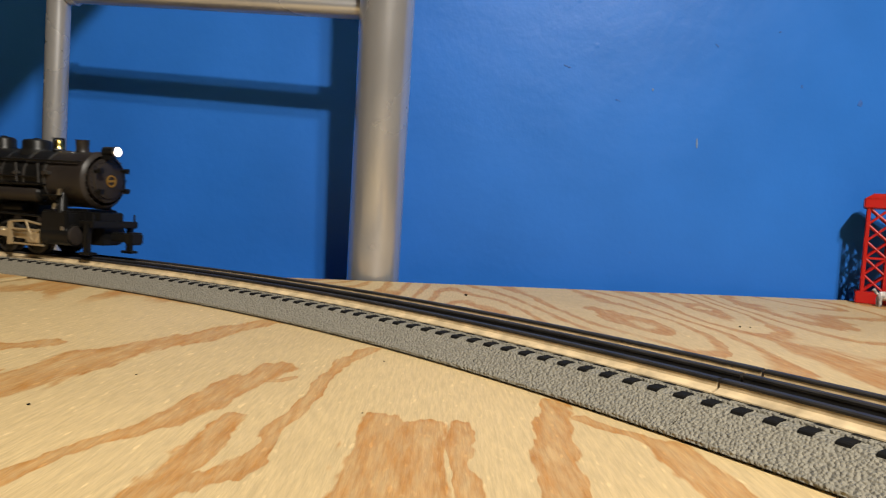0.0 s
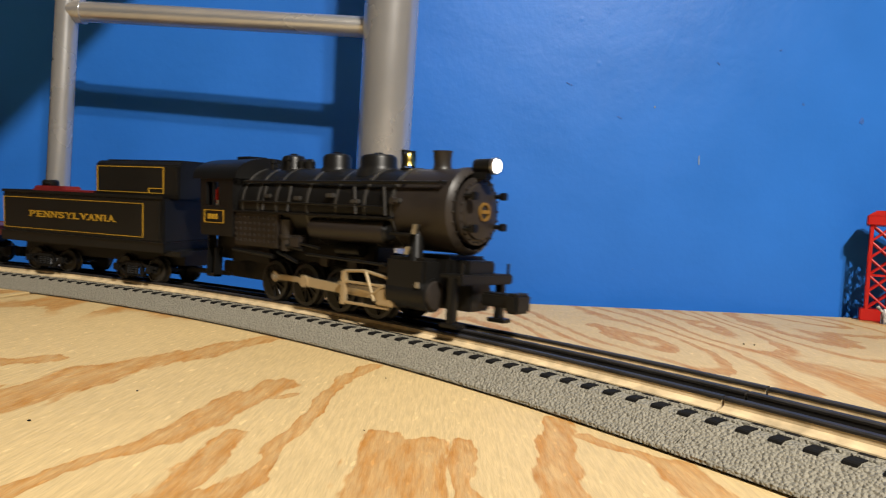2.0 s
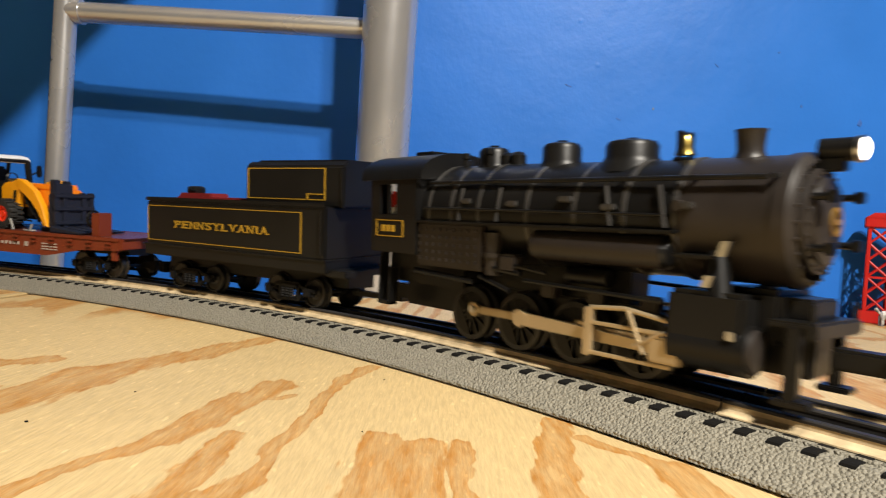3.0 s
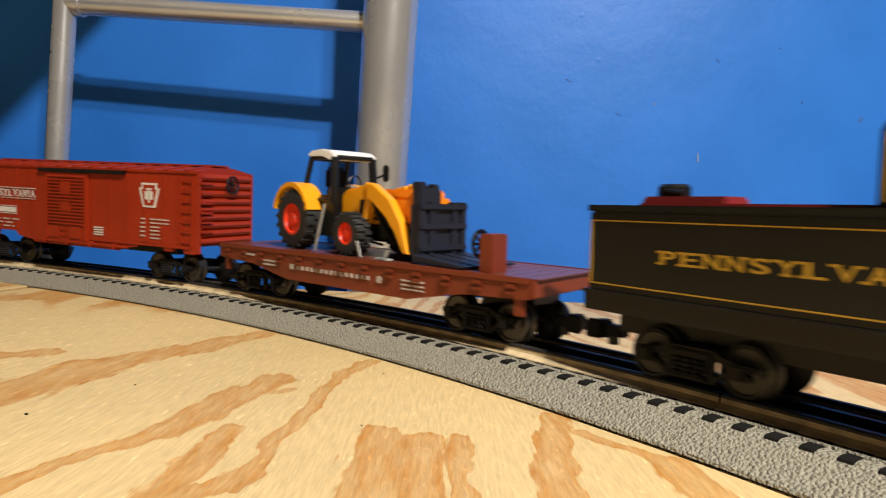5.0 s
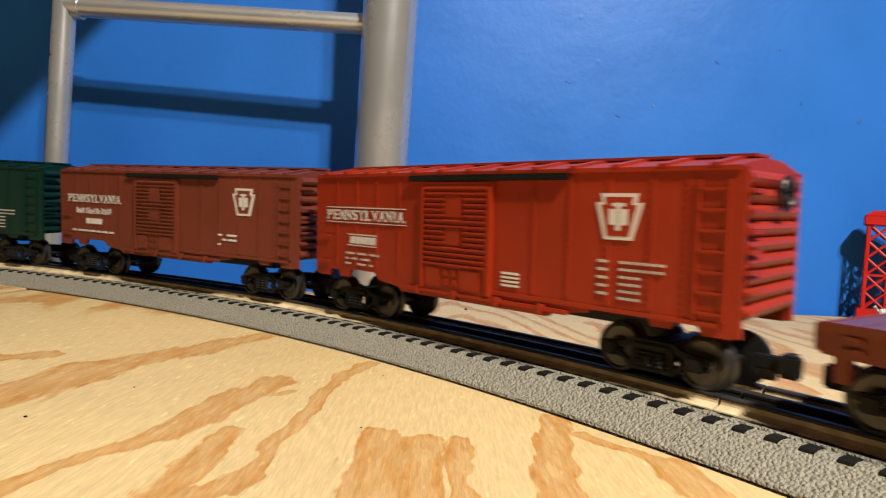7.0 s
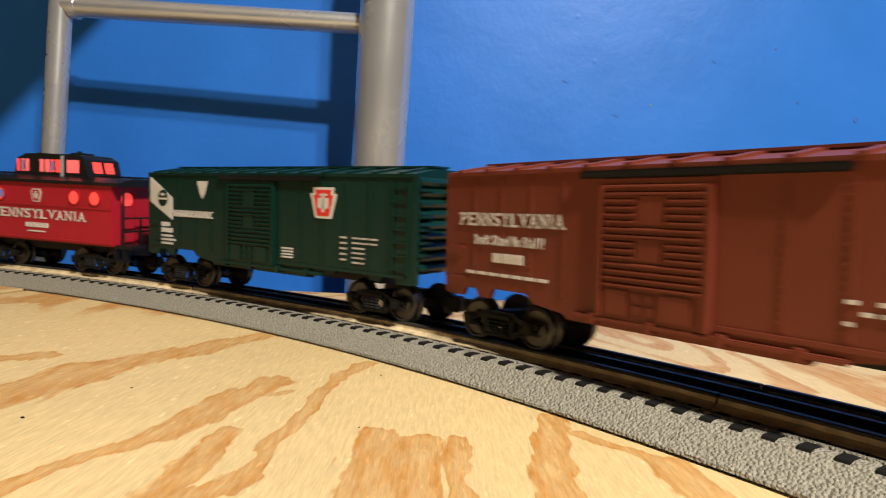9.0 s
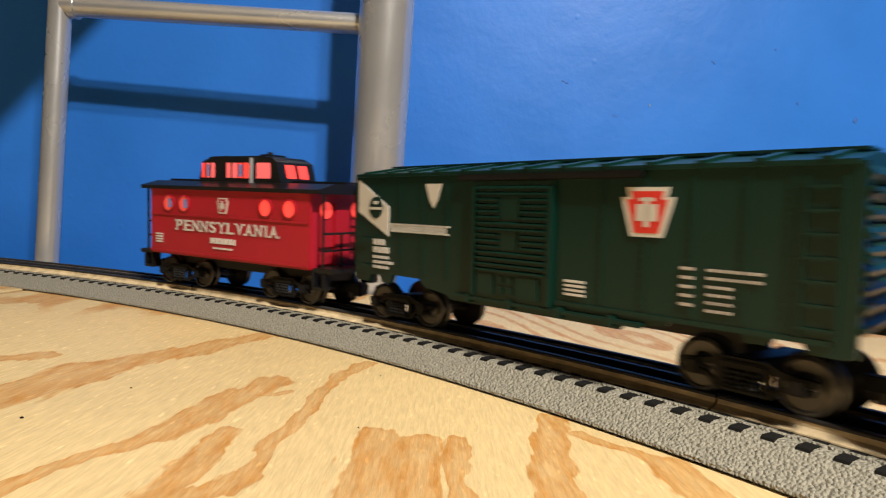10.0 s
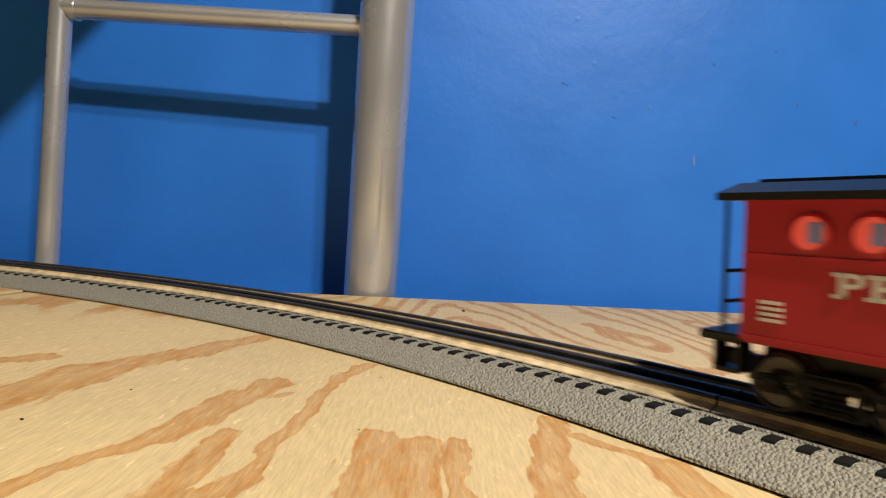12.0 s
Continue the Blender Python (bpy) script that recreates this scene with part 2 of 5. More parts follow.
M_RED_BOX = material("oxide_red_plastic", (0.275, 0.022, 0.005), 0.42, 0, 0.12, 800, 0.06, spec=0.28)
M_BROWN_BOX = material("tuscan_brown_plastic", (0.145, 0.030, 0.015), 0.45, 0, 0.12, 800, 0.06, spec=0.3)
M_GREEN_BOX = material("dark_green_plastic", (0.0018, 0.0215, 0.0150), 0.36, 0, 0.12, 800, 0.06, spec=0.3)
M_FLAT = material("flatcar_red_brown_plastic", (0.165, 0.029, 0.010), 0.42, 0, 0.14, 800, 0.06, spec=0.35)
M_DECK = material("flatcar_deck_plastic", (0.13, 0.034, 0.02), 0.30, 0, 0.12, 800, 0.06)
M_CABOOSE = material("bright_red_plastic", (0.36, 0.009, 0.020), 0.38, 0, 0.08, 800, 0.05, spec=0.4)
M_WHITE = material("white_lettering", (0.58, 0.55, 0.50), 0.5, 0, 0.08, 800, 0)
M_FADED = material("faded_lettering", (0.42, 0.37, 0.32), 0.55, 0, 0.2, 800, 0, coarse=300)
M_HATCH = material("dull_red_hatch", (0.20, 0.016, 0.016), 0.5, 0, 0.15, 800, 0.05)
M_KEYRED = material("red_emblem", (0.62, 0.03, 0.02), 0.45, 0, 0.05, 800, 0)
M_YELLOW = material("yellow_toy_plastic", (0.80, 0.33, 0.006), 0.35, 0, 0.06, 800, 0.03)
M_ORANGE = material("orange_toy_plastic", (0.82, 0.24, 0.008), 0.35, 0, 0.06, 800, 0.03)
M_HUB = material("red_orange_hub", (0.72, 0.035, 0.008), 0.32, 0, 0.06, 800, 0.03)
M_TYRE = material("black_rubber", (0.014, 0.014, 0.014), 0.7, 0, 0.2, 900, 0.2)
M_SLATE = material("slate_blue_plastic", (0.011, 0.013, 0.024), 0.45, 0, 0.1, 800, 0.05)
M_TOYWHITE = material("white_toy_plastic", (0.86, 0.86, 0.86), 0.35, 0, 0.04, 800, 0.02)
M_STRAP = material("grey_strap", (0.35, 0.35, 0.34), 0.6, 0, 0.1, 800, 0.1)
M_TOWER = material("red_tower_plastic", (0.50, 0.010, 0.008), 0.35, 0, 0.06, 800, 0.04)
M_GREY = material("grey_plastic", (0.25, 0.25, 0.26), 0.5, 0, 0.1, 800, 0.05)
M_FUR = material("pale_painted_figure", (0.40, 0.38, 0.36), 0.6, 0, 0.95, 500, 0.1, coarse=210)
M_TAN = material("beige_wall_plastic", (0.42, 0.36, 0.30), 0.6, 0, 0.1, 800, 0.05)
M_LAMP = material("lit_headlamp", (0.9, 0.85, 0.8), 0.2, 0, 0, 500, 0, glow=(1.0, 0.86, 0.74), glow_strength=9.0)
M_REDGLOW = material("red_lit_window", (0.8, 0.05, 0.04), 0.25, 0, 0.1, 500, 0, glow=(1.0, 0.07, 0.05), glow_strength=0.8)
M_DIMGLOW = material("dim_red_window", (0.55, 0.04, 0.03), 0.25, 0, 0.1, 500, 0, glow=(1.0, 0.14, 0.08), glow_strength=0.35)
M_BRIGHTGLOW = material("pink_lit_window", (0.6, 0.14, 0.15), 0.25, 0, 0.1, 500, 0, glow=(1.0, 0.12, 0.11), glow_strength=0.6)
# flat blue for the painted reflections on the caboose panes
M_PANEGLEAM = material("painted_blue_gleam", (0.20, 0.24, 0.55), 0.1, 0, 0.1, 500, 0)


# ---- mesh helpers (millimetres in, metres out) ----
MM = 0.001


def part(name, bm, mat, parent=None, label="", m=None, smooth=False):
    """Link a bmesh as one mesh object under parent."""
    me = bpy.data.meshes.new(name)
    bmesh.ops.recalc_face_normals(bm, faces=bm.faces)
    bm.to_mesh(me)
    bm.free()
    me.materials.append(mat)
    if smooth:
        me.shade_smooth()
        me.set_sharp_from_angle(angle=radians(38))
    ob = new(name, me)
    if parent is not None:
        ob.parent = parent
    if m is not None:
        ob.matrix_local = m
    if label:
        ob["label"] = label
    return ob


def box(bm, x0, x1, y0, y1, z0, z1, bevel=0.0):
    made = bmesh.ops.create_cube(bm, size=1.0)["verts"]
    for v in made:
        v.co = Vector((x0 + (v.co.x + 0.5) * (x1 - x0), y0 + (v.co.y + 0.5) * (y1 - y0), z0 + (v.co.z + 0.5) * (z1 - z0))) * MM
    if bevel:
        edges = list({e for v in made for e in v.link_edges})
        bmesh.ops.bevel(bm, geom=edges, offset=bevel * MM, segments=2, affect="EDGES", clamp_overlap=True)
    return bm


def rod(bm, p0, p1, r, r2=None, seg=14):
    p0, p1 = Vector(p0) * MM, Vector(p1) * MM
    d = p1 - p0
    m = Matrix.Translation((p0 + p1) / 2) @ d.to_track_quat("Z", "Y").to_matrix().to_4x4()
    bmesh.ops.create_cone(bm, cap_ends=True, segments=seg, radius1=r * MM, radius2=(r if r2 is None else r2) * MM, depth=d.length, matrix=m)
    return bm


def prism(bm, outline, axis, a0, a1):
    """Extrude an outline of (u, v): along y it lies in x, z; along x it lies in y, z; along z in x, y."""
    def at(u, v, a):
        return Vector({"y": (u, a, v), "x": (a, u, v), "z": (u, v, a)}[axis]) * MM
    lo = [bm.verts.new(at(u, v, a0)) for u, v in outline]
    hi = [bm.verts.new(at(u, v, a1)) for u, v in outline]
    bm.faces.new(lo)
    bm.faces.new(list(reversed(hi)))
    n = len(outline)
    for i in range(n):
        bm.faces.new((lo[i], hi[i], hi[(i + 1) % n], lo[(i + 1) % n]))
    return bm


def lathe(bm, profile, centre, axis="z", seg=24, ring=False):
    """Turn a profile of (radius, along) round an axis."""
    c = Vector(centre)
    rings = []
    for r, h in profile:
        ring = []
        for i in range(seg):
            a = 2 * math.pi * i / seg
            u, v = r * math.cos(a), r * math.sin(a)
            p = {"z": (u, v, h), "x": (h, u, v), "y": (u, h, v)}[axis]
            ring.append(bm.verts.new((c + Vector(p)) * MM))
        rings.append(ring)
    for a, b in zip(rings, rings[1:] + rings[:1] if ring else rings[1:]):
        for i in range(seg):
            bm.faces.new((a[i], a[(i + 1) % seg], b[(i + 1) % seg], b[i]))
    if not ring:
        bm.faces.new(rings[0])
        bm.faces.new(list(reversed(rings[-1])))
    return bm


def B():
    return bmesh.new()


SERIFS = {"P": ((0, 0), (0, 1)), "E": ((0, 0), (0, 1)), "N": ((0, 0), (0, 1), (1, 1)), "Y": ((0, 1), (1, 1), (0.5, 0)), "L": ((0, 0), (0, 1)),
          "V": ((0, 1), (1, 1)), "A": ((0, 0), (1, 0)), "I": ((0.5, 0), (0.5, 1))}


@functools.lru_cache(maxsize=None)
def glyph(char):
    """The outline of one letter as a mesh in a unit box, thickened."""
    cu = bpy.data.curves.new("glyph", "FONT")
    cu.body, cu.size, cu.extrude, cu.offset = char, 0.01, 0.00012, 0.00016
    tmp = bpy.data.objects.new("tmp", cu)
    scene.collection.objects.link(tmp)
    me = bpy.data.meshes.new_from_object(tmp.evaluated_get(bpy.context.evaluated_depsgraph_get()))
    bpy.data.objects.remove(tmp)
    xs = [v.co.x for v in me.vertices]
    ys = [v.co.y for v in me.vertices]
    wide, high = max(xs) - min(xs), max(ys) - min(ys)
    for v in me.vertices:
        v.co = Vector(((v.co.x - min(xs)) / wide, (v.co.y - min(ys)) / high, v.co.z))
    return me


def lettering(text, x, z, width, height, y, mat, parent, m=None, side=-1, name="lettering", label=""):
    """Printed word with slab serifs on a side face; side -1 is the face towards -y."""
    bm = B()
    share = [0.55 if c in "I'! " else 1.0 if c.isupper() else 0.85 for c in text]
    step = width / sum(share)
    at = -width / 2
    for c, k in zip(text, share):
        cell = step * k
        if c != " ":
            gw = cell * (0.34 if c in "Il'!" else 0.74)
            low = 0.72 if c.islower() and c not in "dtlS" else 1.0
            x0 = at + (cell - gw) / 2
            n = len(bm.verts)
            bm.from_mesh(glyph(c))
            bm.verts.ensure_lookup_table()
            for v in bm.verts[n:]:
                v.co = Vector(((x0 + v.co.x * gw) * MM, 0.5 * MM + v.co.z, (v.co.y * low - 0.5) * height * MM))
            for fx, fz in SERIFS.get(c, ()):
                cx, cz = x0 + fx * gw, (fz - 0.5) * height + (0.08 - 0.16 * fz) * height
                box(bm, cx - cell * 0.19, cx + cell * 0.19, 0.35, 0.62, cz - height * 0.08, cz + height * 0.08)
        at += cell
    for v in bm.verts:
        u, d, w = v.co
        v.co = Vector((x * MM + u, y * MM - d, z * MM + w)) if side < 0 else Vector((x * MM - u, y * MM + d, z * MM + w))
    return part(name, bm, mat, parent, label, m=m)


def bars(rows, y, mat, parent, m=None, name="small_print"):
    """Printing too small to read: rows of (x0, x1, z, height) as thin raised bars on the side face at y."""
    bm = B()
    s = -1 if y < 0 else 1
    for x0, x1, z, h in rows:
        box(bm, x0, x1, min(y, y + s * 0.6), max(y, y + s * 0.6), z - h / 2, z + h / 2)
    return part(name, bm, mat, parent, m=m)


def thing(name, label, category, group=""):
    return tagged(new(name), label, category, group)


# ---- the room ----
def wall_box(name, x0, x1, y0, y1, z0, z1, mat, label, category="wall"):
    bm = B()
    box(bm, x0 * 1000, x1 * 1000, y0 * 1000, y1 * 1000, z0 * 1000, z1 * 1000)
    return tagged(part(name, bm, mat), label, category, "", "structure")


WALL_Y = 0.735
FLOOR_Z, CEIL_Z = -0.76, 1.74
wall_box("wall_north", -2.2, 2.2, WALL_Y, WALL_Y + 0.10, FLOOR_Z, CEIL_Z, M_WALL, "blue painted wall with roller texture, scuffs and chips")
wall_box("wall_south", -2.2, 2.2, -2.4, -2.3, FLOOR_Z, CEIL_Z, M_ROOM, "unseen plain wall behind the table, dark grey to cut bounced light")
wall_box("wall_east", 2.1, 2.2, -2.3, WALL_Y, FLOOR_Z, CEIL_Z, M_ROOM, "unseen plain side wall, dark grey to cut bounced light")
wall_box("wall_west", -2.2, -2.1, -2.3, WALL_Y, FLOOR_Z, CEIL_Z, M_ROOM, "unseen plain side wall, dark grey to cut bounced light")
wall_box("floor", -2.2, 2.2, -2.4, WALL_Y + 0.1, FLOOR_Z - 0.1, FLOOR_Z, M_FLOOR, "plain brown room floor", "floor")
wall_box("ceiling", -2.2, 2.2, -2.4, WALL_Y + 0.1, CEIL_Z, CEIL_Z + 0.1, M_ROOM, "unseen plain ceiling, dark grey to cut bounced light", "ceiling")

# small scuffs and chips on the blue wall
M_CHIP = material("chipped_plaster", (0.13, 0.22, 0.42), 0.7, 0, 0.3, 500, 0.1, coarse=200)
M_SCUFF = material("grey_scuff", (0.026, 0.125, 0.48), 0.6, 0, 0.3, 500, 0.1, coarse=200)


def blotch(name, x, z, w, h, turn, mat, label):
    bm = B()
    rnd = random.Random(int(x * 9e5 + z * 7e4))
    n = 11
    pts = []
    for i in range(n):
        a = 2 * math.pi * i / n
        k = rnd.uniform(0.6, 1.15)
        u, v = w / 2 * k * math.cos(a), h / 2 * k * math.sin(a)
        pts.append((x * 1000 + u * math.cos(turn) - v * math.sin(turn), z * 1000 + u * math.sin(turn) + v * math.cos(turn)))
    prism(bm, pts, "y", WALL_Y * 1000 - 0.5, WALL_Y * 1000 + 1)
    return tagged(part(name, bm, mat), label, "scuff", "", "structure")


for bx, bz, bw, bh, turn, mat in ((0.285, 0.168, 2.2, 14, 0.05, M_CHIP), (0.4685, 0.2255, 6, 9, -0.3, M_SCUFF), (0.191, 0.2115, 7, 1.6, -0.4, M_SCUFF), (0.131, 0.246, 10, 1.5, -0.35, M_SCUFF), (0.230, 0.226, 2.6, 3, 0, M_CHIP), (0.218, 0.038, 2.2, 2.2, 0, M_SCUFF), (0.30, 0.28, 6, 1.4, -0.6, M_SCUFF), (0.40, 0.24, 3, 4, 0.4, M_SCUFF), (0.37, 0.30, 4, 2, 0.3, M_SCUFF)):
    blotch("wall_scuff", bx, bz, bw, bh, turn, mat, "small scuff in the blue wall paint")

# ---- plywood table top: two sheets that meet at a low step ----
def sheet(name, outline, z0, z1, label):
    top = B()
    prism(top, outline, "z", z0, z1)
    bmesh.ops.bevel(top, geom=[e for e in top.edges if all(abs(v.co.z - z1 * MM) < 1e-6 for v in e.verts)], offset=0.0008, segments=1, affect="EDGES")
    ob = part(name, top, M_PLY)
    return tagged(ob, label, "table top", "plywood sheets")


sheet("plywood_sheet", [(-304, 551), (-40, 608), (510, 728), (760, 728), (760, -1500), (-304, -1500)], -18, 0,
      "pale pine plywood table top with orange grain rings")
sheet("plywood_sheet", [(-1700, 640), (-307, 640), (-307, -1500), (-1700, -1500)], -17, 1.0,
      "pale pine plywood sheet beside the larger one")


def table_leg(x, y):
    bm = B()
    box(bm, x - 22, x + 22, y - 22, y + 22, FLOOR_Z * 1000, -18.0, 2)
    return tagged(part("table_leg", bm, M_PLY_EDGE), "square softwood leg under the plywood table", "table leg", "table legs")


for lx, ly in ((-1500, -1400), (-1500, 560), (-200, -1400), (600, -1400), (700, 600)):
    table_leg(lx, ly)

# ---- track ----
CX, CY, RAD = -0.6066, -0.3447, 0.9157
RAIL_Z = 15.3
TIE_STEP = 0.01131


def arc(s, out=0.0):
    """The point at arc length s (m), moved outwards by out (m), and the turn of the track there."""
    a = s / RAD
    return CX + (RAD + out) * math.sin(a), CY + (RAD + out) * math.cos(a), -math.degrees(a)


def swept(bm, profile, a0, a1, n, close_ends=True):
    """Sweep a profile of (outward mm, z mm) round the loop from angle a0 to a1."""
    rings = []
    for i in range(n + 1):
        a = a0 + (a1 - a0) * i / n
        rings.append([bm.verts.new((CX + (RAD + o * MM) * math.sin(a), CY + (RAD + o * MM) * math.cos(a), z * MM)) for o, z in profile])
    k = len(profile)
    for p, q in zip(rings, rings[1:]):
        for i in range(k):
            bm.faces.new((p[i], q[i], q[(i + 1) % k], p[(i + 1) % k]))
    if close_ends:
        bm.faces.new(rings[0])
        bm.faces.new(list(reversed(rings[-1])))
    return bm


ROADBED = [(-45.8, 0.1), (-45.8, 1.0), (-47.5, 1.0), (-47.2, 2.0), (-33.5, 9.6), (-31.5, 10.2), (31.5, 10.2), (33.5, 9.6), (47.2, 1.6), (47.5, 0.2)]
RAIL_WEB = [(-5.6, 10.5), (-5.5, 11.0), (-3.4, 11.5), (-1.7, 12.3), (-1.4, 14.0), (1.4, 14.0), (1.7, 12.3), (3.4, 11.5), (5.5, 11.0), (5.6, 10.5)]
RAIL_HEAD = [(-1.7, 13.95), (-1.8, 14.8), (-1.3, 15.3), (1.3, 15.3), (1.8, 14.8), (1.7, 13.95)]
SECTION = 2 * math.pi / 16
SEAM = 0.900


def tie_mesh():
    bm = B()
    prism(bm, [(-34.0, 9.2), (-33.6, 10.2), (-32.8, 10.6), (32.8, 10.6), (33.6, 10.2), (34.0, 9.2)], "x", -2.0, 2.0)
    me = bpy.data.meshes.new("tie")
    bmesh.ops.recalc_face_normals(bm, faces=bm.faces)
    bm.to_mesh(me)
    bm.free()
    me.materials.append(M_TIE)
    return me


TIE = tie_mesh()


def track_section(a0, a1, singly):
    t = thing("track_section", "curved three-rail track section on grey ballast-textured plastic roadbed", "track", "track sections")
    bm = B()
    swept(bm, ROADBED, a0 + 0.0003, a1 - 0.0003, 26)
    part("roadbed", bm, M_BALLAST, t)
    for off in (-26.5, 26.5):
        bm = B()
        swept(bm, [(off - 1.3, 10.1), (off - 0.6, 11.0), (off + 0.6, 11.0), (off + 1.3, 10.1)], a0 + 0.0003, a1 - 0.0003, 26)
        part("ballast_ridge", bm, M_BALLAST, t)
    for off, name, mat in ((-15.9, "outer_rail", M_RAIL), (15.9, "outer_rail", M_RAIL), (0.0, "centre_rail", M_RAIL_DARK)):
        bm = B()
        swept(bm, [(o + off, z) for o, z in RAIL_WEB], a0 + 0.0005, a1 - 0.0005, 40)
        web = part(name, bm, mat, t)
        bm = B()
        swept(bm, [(o + off, z) for o, z in RAIL_HEAD], a0 + 0.0005, a1 - 0.0005, 40)
        part("rail_head", bm, M_HEAD, web)
    n = round((a1 - a0) / TIE_STEP)
    joined = B()
    for i in range(n):
        a = a0 + (i + 0.5) * (a1 - a0) / n
        m = Matrix.Translation((CX + RAD * math.sin(a), CY + RAD * math.cos(a), 0)) @ Matrix.Rotation(-a, 4, "Z")
        if singly:
            o = new("tie", TIE)
            o.parent = t
            o.matrix_local = m
        else:
            tmp = B()
            tmp.from_mesh(TIE)
            tmp.transform(m)
            me = bpy.data.meshes.new("t")
            tmp.to_mesh(me)
            tmp.free()
            joined.from_mesh(me)
            bpy.data.meshes.remove(me)
    if singly:
        joined.free()
    else:
        part("ties", joined, M_TIE, t)["kind"] = "stuff"
    return t


for k in range(16):
    a = SEAM + (k - 5) * SECTION
    track_section(a, a + SECTION, 2 <= k <= 6)

# ---- bunk ladder: silver tubes in front of the wall ----
def tube(name, pts, r, parent, label="", seg=28):
    bm = B()
    for p, q in zip(pts, pts[1:]):
        rod(bm, p, q, r, seg=seg)
    return part(name, bm, M_TUBE, parent, label, smooth=True)


ladder = thing("bunk_ladder", "silver metal tube bunk-bed ladder standing before the blue wall", "ladder")
tube("main_post", [(-73, 700, FLOOR_Z * 1000), (-68.0, 640, 0), (-67.0, 620, 283), (-66.5, 606, 485)], 26.4, ladder, "thick silver tube post")
tube("side_post", [(-398, 645, FLOOR_Z * 1000), (-397.5, 645, 485)], 11.0, ladder, "thinner silver tube post")


def rung(z, xl, xr, y):
    bm = B()
    rod(bm, (xl, 645, z), (xr, y, z), 10.2, seg=22)
    r = part("rung", bm, M_TUBE, ladder, smooth=True)
    for p, q in (((xr - 29, y, z), (xr - 22, y, z)), ((xl + 10, 645, z), (xl + 17, 645, z))):
        bm = B()
        rod(bm, p, q, 12.0, seg=22)
        part("collar", bm, M_TUBE, r, smooth=True)


rung(265, -397, -63, 636)
rung(-40, -398, -76, 645)

# unseen bunk deck and mattress, added to shade the wall's upper left
bunk = thing("shading_bunk", "unseen bunk deck added overhead to shade the upper left of the wall", "bunk bed")
part("shading_deck", box(B(), -1750, -210, 190, 640, 500, 525, 6), M_TUBE, bunk)
part("shading_mattress", box(B(), -1740, -220, 200, 630, 525, 640, 25), M_ROOM, bunk)


# ---- red lattice tower with a small figure at its foot ----
def lattice_tower(x, y, turn):
    """Two square lattice columns with a beige core between them, under one cap; the first column's front corner is the origin."""
    t = thing("lattice_tower", "red plastic girder tower with lattice sides on the plywood", "tower")
    H, W = 106, 20
    for x0 in (0, 42):
        for dx in (0, W):
            for dy in (0, W):
                part("leg", box(B(), x0 + dx - 1.7, x0 + dx + 1.7, dy - 1.7, dy + 1.7, 0, H, 0.3), M_TOWER, t)
        for k in range(5):
            z0 = 13 + k * 18.4
            for dy in (0, W):
                for a, b in ((z0, z0 + 18.4), (z0 + 18.4, z0)):
                    part("brace", rod(B(), (x0, dy, a), (x0 + W, dy, b), 1.25, seg=8), M_TOWER, t)
            for dx in (0, W):
                part("brace", rod(B(), (x0 + dx, 0, z0 if k % 2 else z0 + 18.4), (x0 + dx, W, z0 + 18.4 if k % 2 else z0), 1.25, seg=8), M_TOWER, t)
        for z0 in (49.8,):
            for dy in (0, W):
                part("brace", box(B(), x0, x0 + W, dy - 1, dy + 1, z0 - 1.2, z0 + 1.2), M_TOWER, t)
    part("base", box(B(), -6, 68, -5, W + 5, 0, 13, 1), M_TOWER, t)
    bm = B()
    box(bm, -5, 67, -4, W + 4, H - 2, H + 9, 1)
    prism(bm, [(-5, H + 8.5), (67, H + 8.5), (60, H + 14), (3, H + 14)], "y", -4, W + 4)
    part("cap", bm, M_TOWER, t)
    part("shaft", box(B(), 22.5, 39.5, 3, W - 3, 12, H - 1, 1), M_TAN, t, "beige core inside the lattice")
    t.matrix_world = pose(x, y, 0.0, 0, 0, turn)
    return t


lattice_tower(0.4630, 0.694, -31)


def small_figure(x, y):
    """A little white and black animal ornament, one plain mesh."""
    bm = B()
    lathe(bm, [(1.5, -9), (4.2, -7.5), (5.0, -2), (4.6, 4), (5.2, 8), (2.5, 10.5)], (0, 0, 11.5), "x", 18)
    lathe(bm, [(0.6, -4.6), (3.4, -3.4), (4.4, 0), (3.6, 3.4), (0.8, 4.8)], (10, -1.5, 19), "z", 18)
    rod(bm, (8, -2, 15), (10, -1.5, 19), 3.6, 3.2, 12)
    for dy in (-3.6, 1.2):
        rod(bm, (10, dy, 22), (10.4, dy - 0.4, 28.5), 1.9, 0.3, 10)
    rod(bm, (10, -4.5, 18.2), (10.4, -9.0, 17.2), 2.1, 1.3, 10)
    for dx, dy in ((-7, -3), (-7, 3), (7, -3), (7, 3)):
        rod(bm, (dx, dy, 0), (dx, dy, 10), 1.5, 1.9, 10)
    rod(bm, (-9, 0, 13), (-13, 1, 18), 1.2, 1.8, 10)
    ob = part("animal_ornament", bm, M_FUR, smooth=True)
    ob.matrix_world = pose(x, y, 0.0, 0, 0, -12)
    return tagged(ob, "white and black painted animal ornament standing by the tower", "ornament")


small_figure(0.470, 0.664)


def crumb(x, y, r):
    bm = B()
    bmesh.ops.create_icosphere(bm, subdivisions=1, radius=r * MM)
    for v in bm.verts:
        v.co *= random.uniform(0.75, 1.2)
        v.co.z *= 0.6
    ob = part("crumb", bm, M_TIE)
    ob.matrix_world = pose(x, y, r * 0.4 * MM)
    return tagged(ob, "tiny dark crumb lying on the plywood", "crumb", "crumbs")


